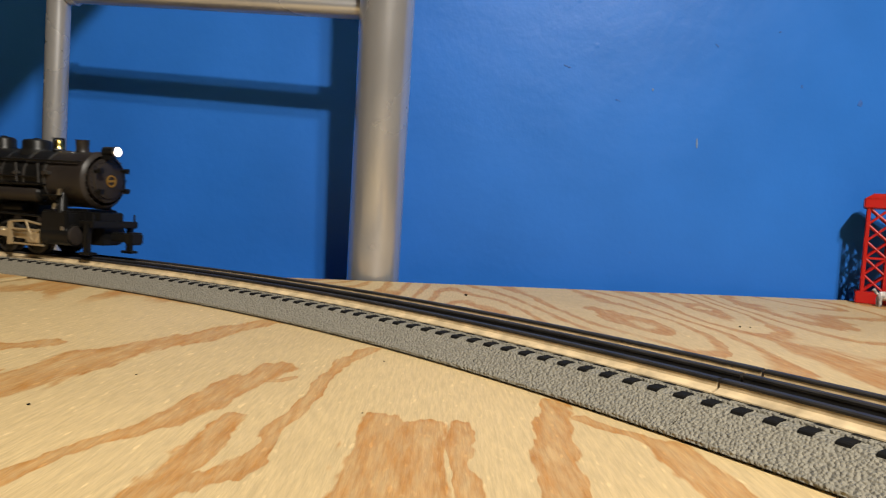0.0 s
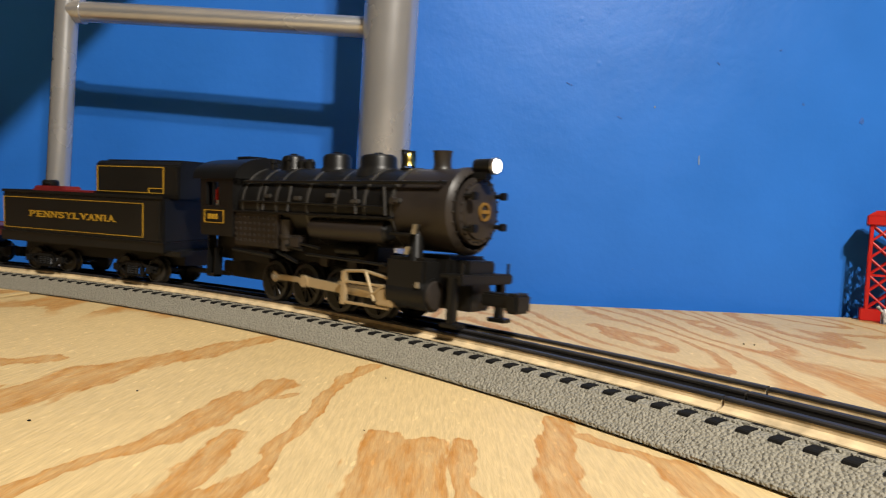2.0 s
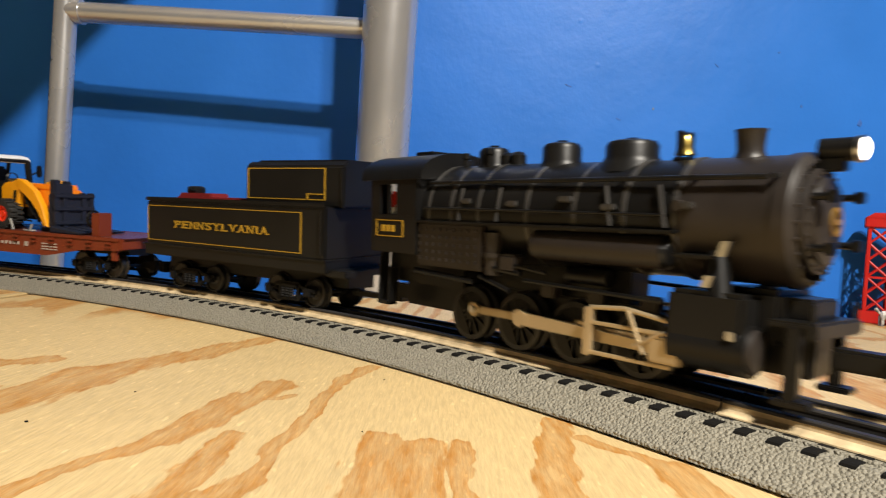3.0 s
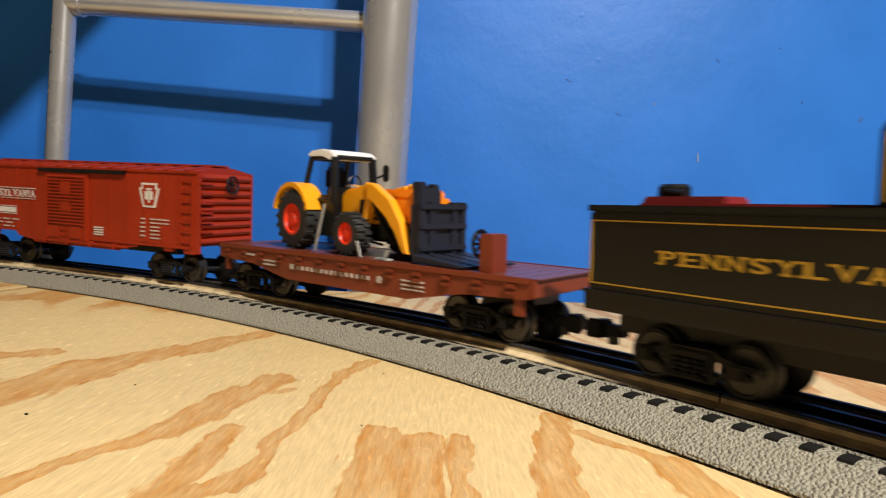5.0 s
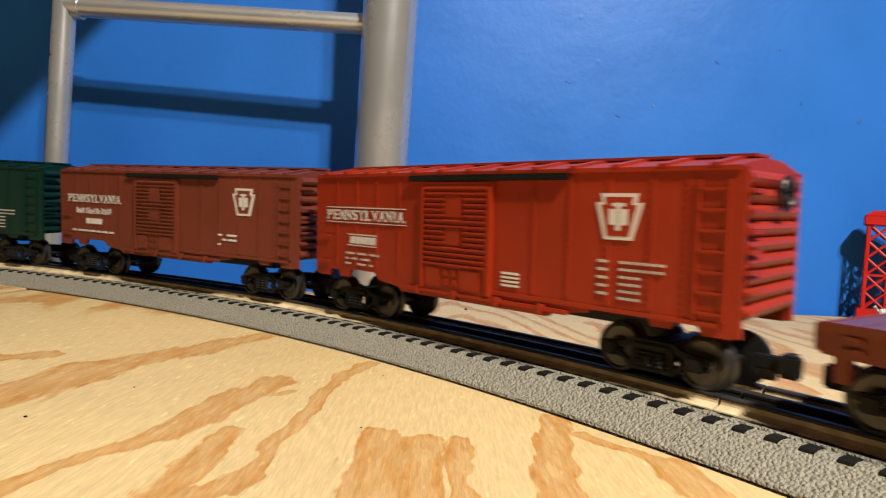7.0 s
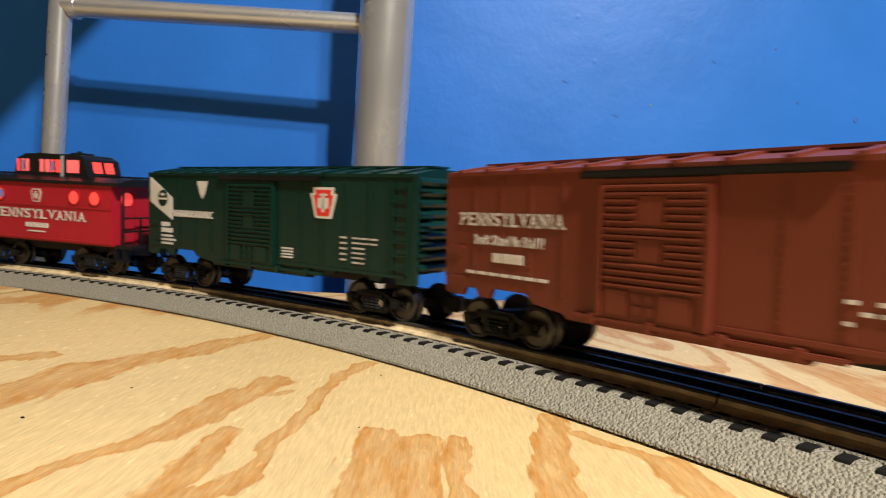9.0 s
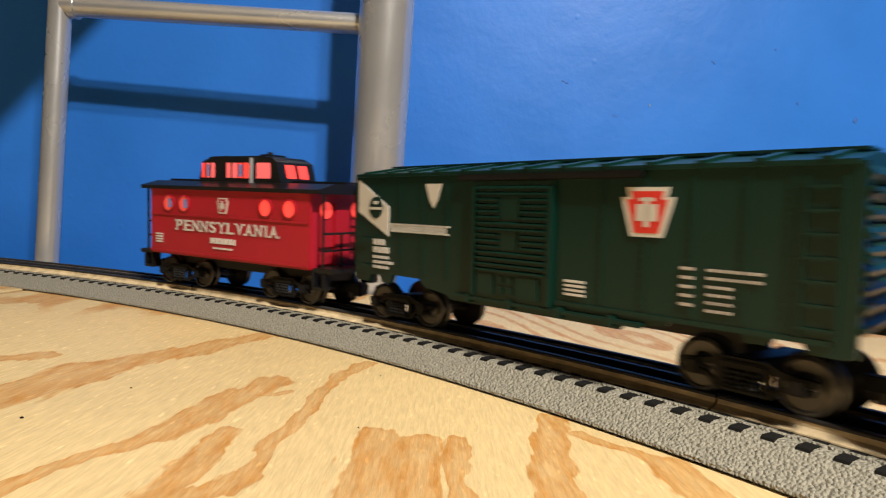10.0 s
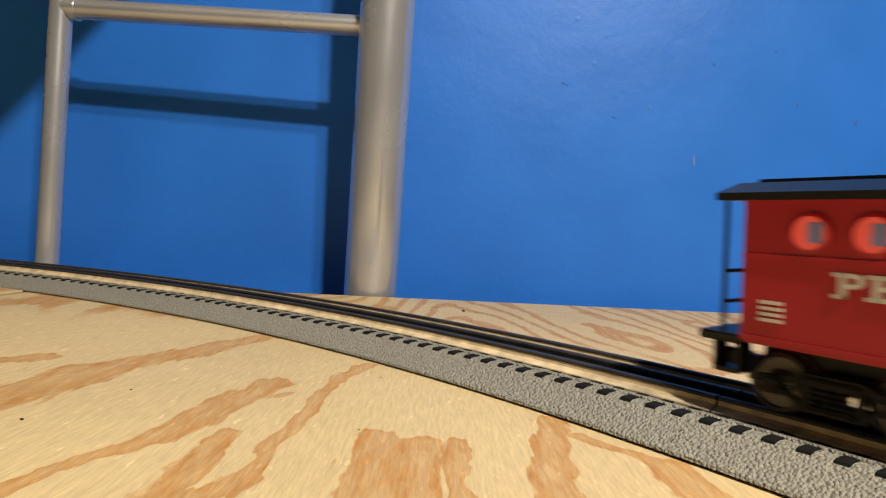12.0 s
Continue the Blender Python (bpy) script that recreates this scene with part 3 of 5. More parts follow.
for px, py, pr in ((0.0226, 0.5327, 1.5), (-0.121, 0.188, 0.55), (-0.108, 0.228, 0.4), (-0.022, 0.273, 0.35), (-0.022, 0.200, 0.3), (0.215, 0.448, 0.9), (0.222, 0.447, 0.7)):
    crumb(px, py, pr)


# ---- rolling stock: x forward, y outward, z up from the rail top, in millimetres ----
LEAN = pose(0, 0, 0, 3.8, 0, 0)


WHEELS = []


def wheelset(truck, x, r, steel):
    bm = B()
    for s in (-1, 1):
        lathe(bm, [(1.2, s * 10.5), (r * 0.55, s * 11.2), (r - 1.2, s * 11.8), (r + 1.3, s * 12.2), (r + 1.3, s * 13.2), (r + 0.1, s * 13.8), (r, s * 17.4), (r - 1.1, s * 17.8), (r - 1.6, s * 16.8), (r * 0.45, s * 16.6), (r * 0.3, s * 17.6), (0.6, s * 17.8)], (0, 0, 0), "y", 26)
    rod(bm, (0, -19, 0), (0, 19, 0), 1.3, seg=10)
    w = part("wheelset", bm, M_WHEEL if steel else M_WHEEL_DARK, truck, smooth=True, m=pose(x * MM, 0, r * MM))
    WHEELS.append((w, x, r))
    return w


def freight_truck(parent, x, steel=True, turn=0.0, half=17.0, r=9.3, name="truck"):
    t = new(name)
    t.parent = parent
    t.matrix_local = pose(x * MM, 0, 0, 0, 0, turn)
    for dx in (-half, half):
        wheelset(t, dx, r, steel)
    for s in (-1, 1):
        bm = B()
        y0, y1 = sorted((s * 19.8, s * 22.6))
        # open side frame: arched top bar, dropped lower bar, two columns
        prism(bm, [(-half - 5, 9.4), (-half - 5, 11.6), (-half + 5, 12.6), (-8, 14.6), (8, 14.6), (half - 5, 12.6), (half + 5, 11.6), (half + 5, 9.4), (half - 5, 10.4), (8, 12.2), (-8, 12.2), (-half + 5, 10.4)], "y", y0, y1)
        prism(bm, [(-half - 4, 7.0), (-half - 4, 8.6), (-half + 4, 8.4), (-8, 5.0), (8, 5.0), (half - 4, 8.4), (half + 4, 8.6), (half + 4, 7.0), (half - 5, 6.6), (9, 3.2), (-9, 3.2), (-half + 5, 6.6)], "y", y0, y1)
        for xa in (-8.6, 6.4):
            box(bm, xa, xa + 2.2, y0, y1, 4.6, 12.6)
        f = part("side_frame", bm, M_TRUCK, t)
        for dx in (-half, half):
            bm = B()
            ya, yb = sorted((s * 22.4, s * 24.6))
            box(bm, dx - 2.8, dx + 2.8, ya, yb, 6.6, 11.8, 0.7)
            part("journal_box", bm, M_TRUCK, f)
        for dx in (-4, 0, 4):
            bm = B()
            lathe(bm, [(1.2, 5.0), (1.7, 5.6), (1.2, 6.3), (1.7, 7.1), (1.2, 7.9), (1.7, 8.7), (1.2, 9.5), (1.7, 10.3), (1.2, 11)], (dx, s * 23.2, 0), "z", 10)
            part("spring", bm, M_TRUCK, f)
        bm = B()
        ya, yb = sorted((s * 22.4, s * 24.0))
        box(bm, -8, 8, ya, yb, 11, 13.4, 0.5)
        box(bm, -7, 7, ya, yb, 3.4, 5.0, 0.5)
        part("spring_plank", bm, M_TRUCK, f)
    bm = B()
    box(bm, -5, 5, -20, 20, 9.5, 15, 0.8)
    part("bolster", bm, M_TRUCK, t)
    return t


def coupler(parent, x, sign, z=11.0):
    bm = B()
    xa, xb = sorted((x, x + sign * 11))
    box(bm, xa, xb, -3, 3, z - 2.4, z + 2.4, 0.6)
    xa, xb = sorted((x + sign * 9, x + sign * 15))
    box(bm, xa, xb, -6, 4.5, z - 4, z + 4, 1.2)
    xa, xb = sorted((x + sign * 13, x + sign * 17))
    box(bm, xa, xb, -6.5, -2.5, z - 4, z + 4, 0.9)
    c = part("coupler", bm, M_TRUCK, parent)
    bm = B()
    rod(bm, (x + sign * 6, 0, z - 2), (x + sign * 6, 0, z - 6), 2.4, seg=12)
    part("uncoupling_pin", bm, M_WHEEL_DARK, c)
    return c


def emblem(parent, x, z, w, h, y, ground, ring, core, m):
    """Keystone-shaped badge as plain shapes."""
    s = -1 if y < 0 else 1

    def shape(k, kz):
        return [(x - w * 0.30 * k, z - h / 2 * kz), (x + w * 0.30 * k, z - h / 2 * kz), (x + w * 0.50 * k, z + h * 0.30 * kz), (x + w * 0.36 * k, z + h * 0.30 * kz), (x + w * 0.40 * k, z + h / 2 * kz), (x - w * 0.40 * k, z + h / 2 * kz), (x - w * 0.36 * k, z + h * 0.30 * kz), (x - w * 0.50 * k, z + h * 0.30 * kz)]
    e = part("emblem", prism(B(), shape(1, 1), "y", *sorted((y, y + s * 0.55))), ring, parent, m=m)
    part("emblem_field", prism(B(), shape(0.76, 0.84), "y", *sorted((y, y + s * 0.65))), ground, e)
    bm = B()
    box(bm, x - w * 0.20, x + w * 0.20, *sorted((y, y + s * 0.75)), z - h * 0.18, z + h * 0.16)
    box(bm, x - w * 0.05, x + w * 0.05, *sorted((y, y + s * 0.75)), z - h * 0.30, z + h * 0.30)
    box(bm, x - w * 0.14, x + w * 0.14, *sorted((y, y + s * 0.75)), z + h * 0.22, z + h * 0.29)
    part("emblem_mark", bm, core, e)
    return e


def boxcar(label, mat, style):
    car = thing("boxcar", label, "boxcar", "freight cars of the model train")
    L2, W2, ZT = 115.6, 27.5, 77.8
    shell = B()
    side = [(-L2, 22), (-106, 22), (-104, 26), (-97, 26), (-95, 22.5), (-88, 22.5), (-86, 27), (-66, 27), (-62, 23.5), (-46, 21.5), (-44, 19.6), (44, 19.6), (46, 21.5), (62, 23.5), (66, 27), (86, 27), (88, 22.5), (95, 22.5), (97, 26), (104, 26), (106, 22), (L2, 22), (L2, ZT), (-L2, ZT)]
    prism(shell, side, "y", -W2, -W2 + 2.2)
    prism(shell, side, "y", W2 - 2.2, W2)
    box(shell, -L2, L2, -W2 + 2.2, W2 - 2.2, 27.2, ZT)
    body = part("body", shell, mat, car, m=LEAN)
    # roof
    bm = B()
    prism(bm, [(-W2 - 1.0, ZT - 1.0), (-W2 - 1.0, ZT + 0.6), (-9, ZT + 3.8), (9, ZT + 3.8), (W2 + 1.0, ZT + 0.6), (W2 + 1.0, ZT - 1.0)], "x", -L2 - 1, L2 + 1)
    roof = part("roof", bm, mat, car, m=LEAN)
    for k in range(13):
        x = -108 + k * 18
        bm = B()
        prism(bm, [(-W2 - 1.2, ZT + 0.3), (-W2 - 1.2, ZT + 1.6), (-9, ZT + 4.8), (9, ZT + 4.8), (W2 + 1.2, ZT + 1.6), (W2 + 1.2, ZT + 0.3)], "x", x - 1.6, x + 1.6)
        part("roof_rib", bm, mat, roof)
    bm = B()
    for k in range(3):
        box(bm, -L2 + 2, L2 - 2, -7 + k * 4.8, -7 + k * 4.8 + 4.2, ZT + 4.7, ZT + 5.8)
    part("running_board", bm, mat, roof)
    for s in (-1, 1):
        y = s * W2
        # rivet seams between side panels
        for x in (-98, -81, -64, -47, 36, 53, 70, 87, 100):
            bm = B()
            box(bm, x - 0.8, x + 0.8, *sorted((y, y + s * 0.35)), 28, ZT - 2)
            for k in range(17):
                zc = 30 + k * 2.7
                box(bm, x - 1.9, x - 1.2, *sorted((y, y + s * 0.4)), zc, zc + 0.8)
            part("panel_seam", bm, mat, body)
        bm = B()
        box(bm, 16, L2 - 4, *sorted((y, y + s * 0.8)), 25.2, 26.8)
        part("sill_strip", bm, mat, body)
        # sliding door with louvred pressings
        door = part("door", box(B(), -29, 14.5, *sorted((y, y + s * 1.4)), 23.5, 73.6), mat, car, m=LEAN)
        for k in range(15):
            z = 35.4 + k * 2.5
            for xa, xb in (((-26, -13.5), (-1.5, 11.5)) if k in (4, 5, 6) or k > 8 and k < 13 else ((-26, 11.5),)):
                bm = B()
                prism(bm, [(y + s * 1.2, z), (y + s * 2.7, z + 0.1), (y + s * 2.7, z + 0.7), (y + s * 1.2, z + 1.5)], "x", xa, xb)
                part("louvre", bm, mat, door)
        for xa, xb, za, zb in ((-25.5, -15.5, 25, 34.5), (-13.5, -10, 26, 29.5), (-13.5, -10, 30.5, 34), (-8.5, -5, 26, 29.5), (-8.5, -5, 30.5, 34), (-3.5, 8.5, 25, 34.5), (-13, -2, 57.5, 68), (-13, -3, 44.8, 53)):
            bm = B()
            box(bm, xa, xb, *sorted((y + s * 1.2, y + s * 2.2)), za, zb, 0.4)
            part("door_panel", bm, mat, door)
        for x in (-28, 13.2):
            bm = B()
            box(bm, x - 1.0, x + 1.2, *sorted((y + s * 1.2, y + s * 2.6)), 23.8, 71.6, 0.3)
            part("door_stile", bm, mat, door)
        bm = B()
        box(bm, -38, 52, *sorted((y, y + s * 2.6)), 74.0, 76.8, 0.5)
        part("door_track", bm, M_BLACK if style != "brown" else M_TRUCK, car, "dark upper door track", m=LEAN)
        bm = B()
        box(bm, -40, 54, *sorted((y, y + s * 2.4)), 21.6, 23.4, 0.4)
        for x in (-32, -8, 17, 40):
            box(bm, x, x + 3, *sorted((y, y + s * 2.8)), 20.4, 24.4, 0.3)
        part("lower_door_track", bm, mat, car, m=LEAN)
        # side ladder near the front and grabs at the rear
        for k in range(7):
            bm = B()
            box(bm, 103.5, 113.0, *sorted((y + s * 0.3, y + s * 1.1)), 29.2 + k * 6.9, 30.0 + k * 6.9)
            box(bm, 102.6, 103.6, *sorted((y, y + s * 1.1)), 28.9 + k * 6.9, 30.3 + k * 6.9)
            box(bm, 112.4, 113.4, *sorted((y, y + s * 1.1)), 28.9 + k * 6.9, 30.3 + k * 6.9)
            part("ladder_rung", bm, mat, car, m=LEAN)
        for x in (103.1, 112.9):
            part("ladder_stile", box(B(), x - 0.6, x + 0.6, *sorted((y, y + s * 1.0)), 27, 74), mat, car, m=LEAN)
        for z in (30, 44):
            bm = B()
            box(bm, -113, -104, *sorted((y + s * 0.8, y + s * 1.7)), z, z + 1.0)
            part("grab_iron", bm, mat, car, m=LEAN)
    for s in (-1, 1):
        x = s * L2
        for k in range(9):
            z = 28.0 + k * 5.5
            bm = B()
            prism(bm, [(x, z - 0.5), (x + s * 1.2, z - 0.3), (x + s * 2.8, z + 1.0), (x + s * 3.6, z + 2.5), (x + s * 2.8, z + 4.0), (x + s * 1.2, z + 5.1), (x, z + 5.3)], "y", -25, 25)
            part("end_rib", bm, mat, body)
        for k in range(7):
            bm = B()
            box(bm, *sorted((x + s * 3.0, x + s * 4.6)), -26.5, -16, 30 + k * 6.6, 31.3 + k * 6.6)
            part("end_rung", bm, mat, car, m=LEAN)
        for yy in (-W2, W2 - 2.4):
            part("corner_post", box(B(), *sorted((x, x + s * 2.6)), yy, yy + 2.4, 22.5, ZT), mat, car, m=LEAN)
        if s > 0:
            bm = B()
            lathe(bm, [(0.8, 0), (1.2, 0.2), (1.2, 1.2), (0.8, 1.4)], (x + 5, 2, 70), "x", 12)
            for k in range(24):
                a, b2 = 2 * math.pi * k / 24, 2 * math.pi * (k + 1) / 24
                rod(bm, (x + 5.6, 2 + 5.8 * math.cos(a), 70 + 5.8 * math.sin(a)), (x + 5.6, 2 + 5.8 * math.cos(b2), 70 + 5.8 * math.sin(b2)), 0.8, seg=6)
            for k in range(5):
                a = 2 * math.pi * k / 5
                rod(bm, (x + 5.6, 2, 70), (x + 5.6, 2 + 5.8 * math.cos(a), 70 + 5.8 * math.sin(a)), 0.5, seg=6)
            rod(bm, (x, 2, 70), (x + 6, 2, 70), 0.8, seg=8)
            part("brake_wheel", bm, M_BLACK, car, "black brake wheel", m=LEAN)
        coupler(car, s * (L2 - 2), s)
    bm = B()
    box(bm, -L2 + 34, L2 - 34, -11, 11, 17.5, 27.3)
    box(bm, -40, 40, -20, 20, 21.5, 27.3)
    part("underframe", bm, M_BLACK, car)
    for x, turn in ((-90, 5.5), (88, -5.5)):
        freight_truck(car, x, True, turn)
    y = -W2
    if style in ("red", "brown"):
        emblem(car, 74.0, 60.6, 18.8, 17.0, y, mat, M_WHITE, M_WHITE, LEAN)
    else:
        emblem(car, 53.5, 62.2, 20.2, 17.3, y, M_KEYRED, M_WHITE, M_WHITE, LEAN)
    if style == "red":
        lettering("PENNSYLVANIA", -75, 56.4, 65, 5.4, y, M_WHITE, car, LEAN)
        bars([(-108, -42, 60.4, 0.5), (-108, -42, 52.4, 0.4)], y, M_WHITE, car, LEAN, "lettering_rule")
        bars([(-88, -64, 46.0, 0.5), (-88, -64, 40.2, 0.5)] + [(-86 + 3.7 * k, -83.3 + 3.7 * k, 43.1, 3.8) for k in range(6)], y, M_WHITE, car, LEAN)
        bars([(-90 + 2.6 * k, -88.2 + 2.6 * k, zz, 1.0) for zz, ks in ((35.8, (0, 1, 2, 4, 5, 6, 8, 9, 10)), (33.0, (0, 2, 3, 5, 6, 7)), (30.2, (0, 1, 4, 5, 6, 8))) for k in ks], y, M_FADED, car, LEAN)
        bars([(20, 29, 35.0 - 1.7 * k, 0.9) for k in range(4)], y, M_WHITE, car, LEAN)
    if style == "brown":
        lettering("PENNSYLVANIA", -77, 57.4, 62, 5.8, y, M_WHITE, car, LEAN)
        lettering("Don't Stand Me Still!", -77, 48.4, 42, 4.4, y, M_WHITE, car, LEAN, name="slogan")
        bars([(-86 + 3.1 * k, -83.6 + 3.1 * k, 40.8, 4.0) for k in range(6)], y, M_WHITE, car, LEAN)
        bars([(-103 + 7.2 * k, -97.5 + 7.2 * k, 33.4, 1.3) for k in range(7)], y, M_WHITE, car, LEAN)
        bars([(52, 55, 39, 1.2), (56, 59, 36, 1.2), (60, 68, 39, 1.2), (61, 68, 36, 1.2), (52, 54, 33, 1.2)], y, M_WHITE, car, LEAN)
    if style == "green":
        bm = B()
        prism(bm, [(-115.2, 75.5), (-115.2, 58.5), (-89.5, 46.5), (-89.5, 61.5)], "y", y - 0.55, y)
        flag = part("white_band", bm, M_WHITE, car, "white slanted band", m=LEAN)
        bm = B()
        lathe(bm, [(0.5, -0.75), (5.6, -0.75), (5.6, 0), (0.5, 0)], (-100, y, 61.0), "y", 28)
        disc = part("band_disc", bm, M_GREEN_BOX, flag)
        bars([(-102, -98, 63.6, 1.7), (-104.8, -95.2, 60.6, 1.3)], y - 0.4, M_WHITE, disc)
        bm = B()
        prism(bm, [(-61.5, 73), (-50.5, 73), (-53.5, 65), (-56, 61.5), (-58.5, 65)], "y", y - 0.55, y)
        part("white_triangle", bm, M_WHITE, car, m=LEAN)
        bars([(-87.5 + 3.0 * k, -85.9 + 3.0 * k, 51.2, 4.0) for k in range(14)] + [(-87.5, -45, 53.0, 0.7), (-87.5, -45, 49.4, 0.7)], y, M_WHITE, car, LEAN, "lettering_bar")
        bars([(-102 + 3.4 * k, -99.8 + 3.4 * k, zz, hh) for zz, hh, n in ((43.2, 3.0, 3), (39.2, 3.0, 4), (35.4, 1.4, 4), (32.8, 1.4, 5), (30.2, 1.4, 4)) for k in range(n)], y, M_WHITE, car, LEAN)
        bars([(20, 29, 35.0 - 1.7 * k, 0.9) for k in range(4)], y, M_WHITE, car, LEAN)
    if style in ("red", "green"):
        dx = 0 if style == "red" else 0.5
        bars([(66 + dx, 70.5 + dx, 44.0 - 3.0 * k, 1.0) for k in range(5)] + [(75 + dx + 3 * k, 77.2 + dx + 3 * k, zz, 0.9) for zz in (44.0, 41.4) for k in range(6)] + [(75 + dx + 3 * k, 77.2 + dx + 3 * k, 38.6 - 2.6 * i, 0.9) for i in range(4) for k in range(3)], y, M_FADED, car, LEAN)
    return car


def flatcar():
    car = thing("flatcar", "red-brown plastic flatcar with fishbelly sides and end stake", "flatcar", "freight cars of the model train")
    L2, W2 = 117.0, 28.5
    bm = B()
    box(bm, -L2, L2, -W2, W2, 29.4, 32.2, 0.5)
    deck = part("deck", bm, M_DECK, car, m=LEAN)
    for k in range(29):
        bm = B()
        box(bm, -L2 + 2 + k * 8.15, -L2 + 9.7 + k * 8.15, -W2 + 1.6, W2 - 1.6, 32.0, 32.5)
        part("plank", bm, M_DECK, deck)
    side = [(-L2, 23.5), (-L2, 30.5), (L2, 30.5), (L2, 23.5), (82, 22.0), (48, 15.5), (-48, 15.5), (-82, 22.0)]
    for s in (-1, 1):
        y = s * W2
        f = part("side_sill", prism(B(), side, "y", *sorted((y - s * 2.2, y + s * 0.6))), M_FLAT, car, m=LEAN)
        part("deck_edge", box(B(), -L2 - 0.5, L2 + 0.5, *sorted((y, y + s * 1.5)), 30.2, 32.8, 0.3), M_FLAT, f)
        for k in range(13):
            x = -108 + k * 18
            bm = B()
            box(bm, x - 2.6, x + 2.6, *sorted((y + s * 0.5, y + s * 2.2)), 27.6, 29.6, 0.4)
            box(bm, x - 2.6, x + 2.6, *sorted((y + s * 0.5, y + s * 2.2)), 24.6, 26.4, 0.4)
            part("stake_pocket", bm, M_FLAT, f)
    for s in (-1, 1):
        x = s * L2
        bm = B()
        box(bm, *sorted((x, x + s * 2.5)), -W2, W2, 24.0, 32.2, 0.5)
        part("end_sill", bm, M_FLAT, car, m=LEAN)
        bm = B()
        box(bm, *sorted((x - s * 8, x - s * 3)), -W2 + 0.5, -W2 + 3, 15.5, 24, 0.4)
        part("step", bm, M_FLAT, car, m=LEAN)
        coupler(car, s * (L2 - 4), s)
    part("underframe", box(B(), -L2 + 8, L2 - 8, -12, 12, 17.5, 29.6), M_BLACK, car)
    for x, turn in ((-91, 5.6), (87, -5.4)):
        freight_truck(car, x, True, turn)
    # end block with a brake wheel
    st = part("end_block", box(B(), 88, 95, -W2 + 3, -W2 + 16, 32, 50, 0.6), M_FLAT, car, "red-brown upright block", m=LEAN)
    bm = B()
    for k in range(20):
        a, b2 = 2 * math.pi * k / 20, 2 * math.pi * (k + 1) / 20
        rod(bm, (84.5, -W2 + 9 + 6 * math.cos(a), 45 + 6 * math.sin(a)), (84.5, -W2 + 9 + 6 * math.cos(b2), 45 + 6 * math.sin(b2)), 1.0, seg=6)
    for k in range(4):
        a = math.pi * k / 4
        rod(bm, (84.5, -W2 + 9 - 6 * math.cos(a), 45 - 6 * math.sin(a)), (84.5, -W2 + 9 + 6 * math.cos(a), 45 + 6 * math.sin(a)), 0.6, seg=6)
    rod(bm, (84, -W2 + 9, 45), (89, -W2 + 9, 45), 1.4, seg=8)
    part("brake_wheel", bm, M_BLACK, st, "black brake wheel")
    y = -W2 - 0.6
    bars([(-88, -80, 27.4, 1.2), (-70, -58, 25.0, 1.0), (-70, -58, 22.8, 1.0)], y, M_FADED, car, LEAN)
    bars([(-44, -41, 23.4, 3.0)] + [(-38 + 4.1 * k, -36.2 + 4.1 * k, 23.2, 2.2) for k in range(15)] + [(27, 30, 23.2, 3.4)], y, M_FADED, car, LEAN, "lettering_bar")
    bars([(44 + 4 * k, 46.8 + 4 * k, zz, 0.8) for zz in (24.6, 22.4, 20.4) for k in range(4)], y, M_FADED, car, LEAN)
    return car


def tractor_wheel(parent, x, y, z, r, w, s):
    t = part("tyre", lathe(B(), [(r * 0.58, -w / 2), (r * 0.93, -w / 2), (r, -w / 2 + 1), (r, w / 2 - 1), (r * 0.93, w / 2), (r * 0.58, w / 2)], (x, y, z), "y", 30, True), M_TYRE, parent, smooth=True)
    for k in range(18):
        a = 2 * math.pi * k / 18
        for half in (-1, 1):
            bm = B()
            box(bm, -1.0, 1.0, min(0, half * w / 2), max(0, half * w / 2), r - 0.6, r + 1.0)
            bm.transform(Matrix.Translation(Vector((x, y, z)) * MM) @ Matrix.Rotation(a + half * 0.08, 4, "Y"))
            part("tread", bm, M_TYRE, t)
    h = part("rim", lathe(B(), [(r * 0.60, -w / 2 + 0.4), (r * 0.60, w / 2 - 0.4), (r * 0.50, w / 2 - 0.2), (r * 0.44, w / 2 - 2.0), (r * 0.24, w / 2 - 2.0), (r * 0.20, w / 2 - 0.6), (0.4, w / 2 - 0.6)] if s > 0 else [(r * 0.60, w / 2 - 0.4), (r * 0.60, -w / 2 + 0.4), (r * 0.50, -w / 2 + 0.2), (r * 0.44, -w / 2 + 2.0), (r * 0.24, -w / 2 + 2.0), (r * 0.20, -w / 2 + 0.6), (0.4, -w / 2 + 0.6)], (x, y, z), "y", 26), M_HUB, parent, "red-orange wheel rim", smooth=True)
    return t


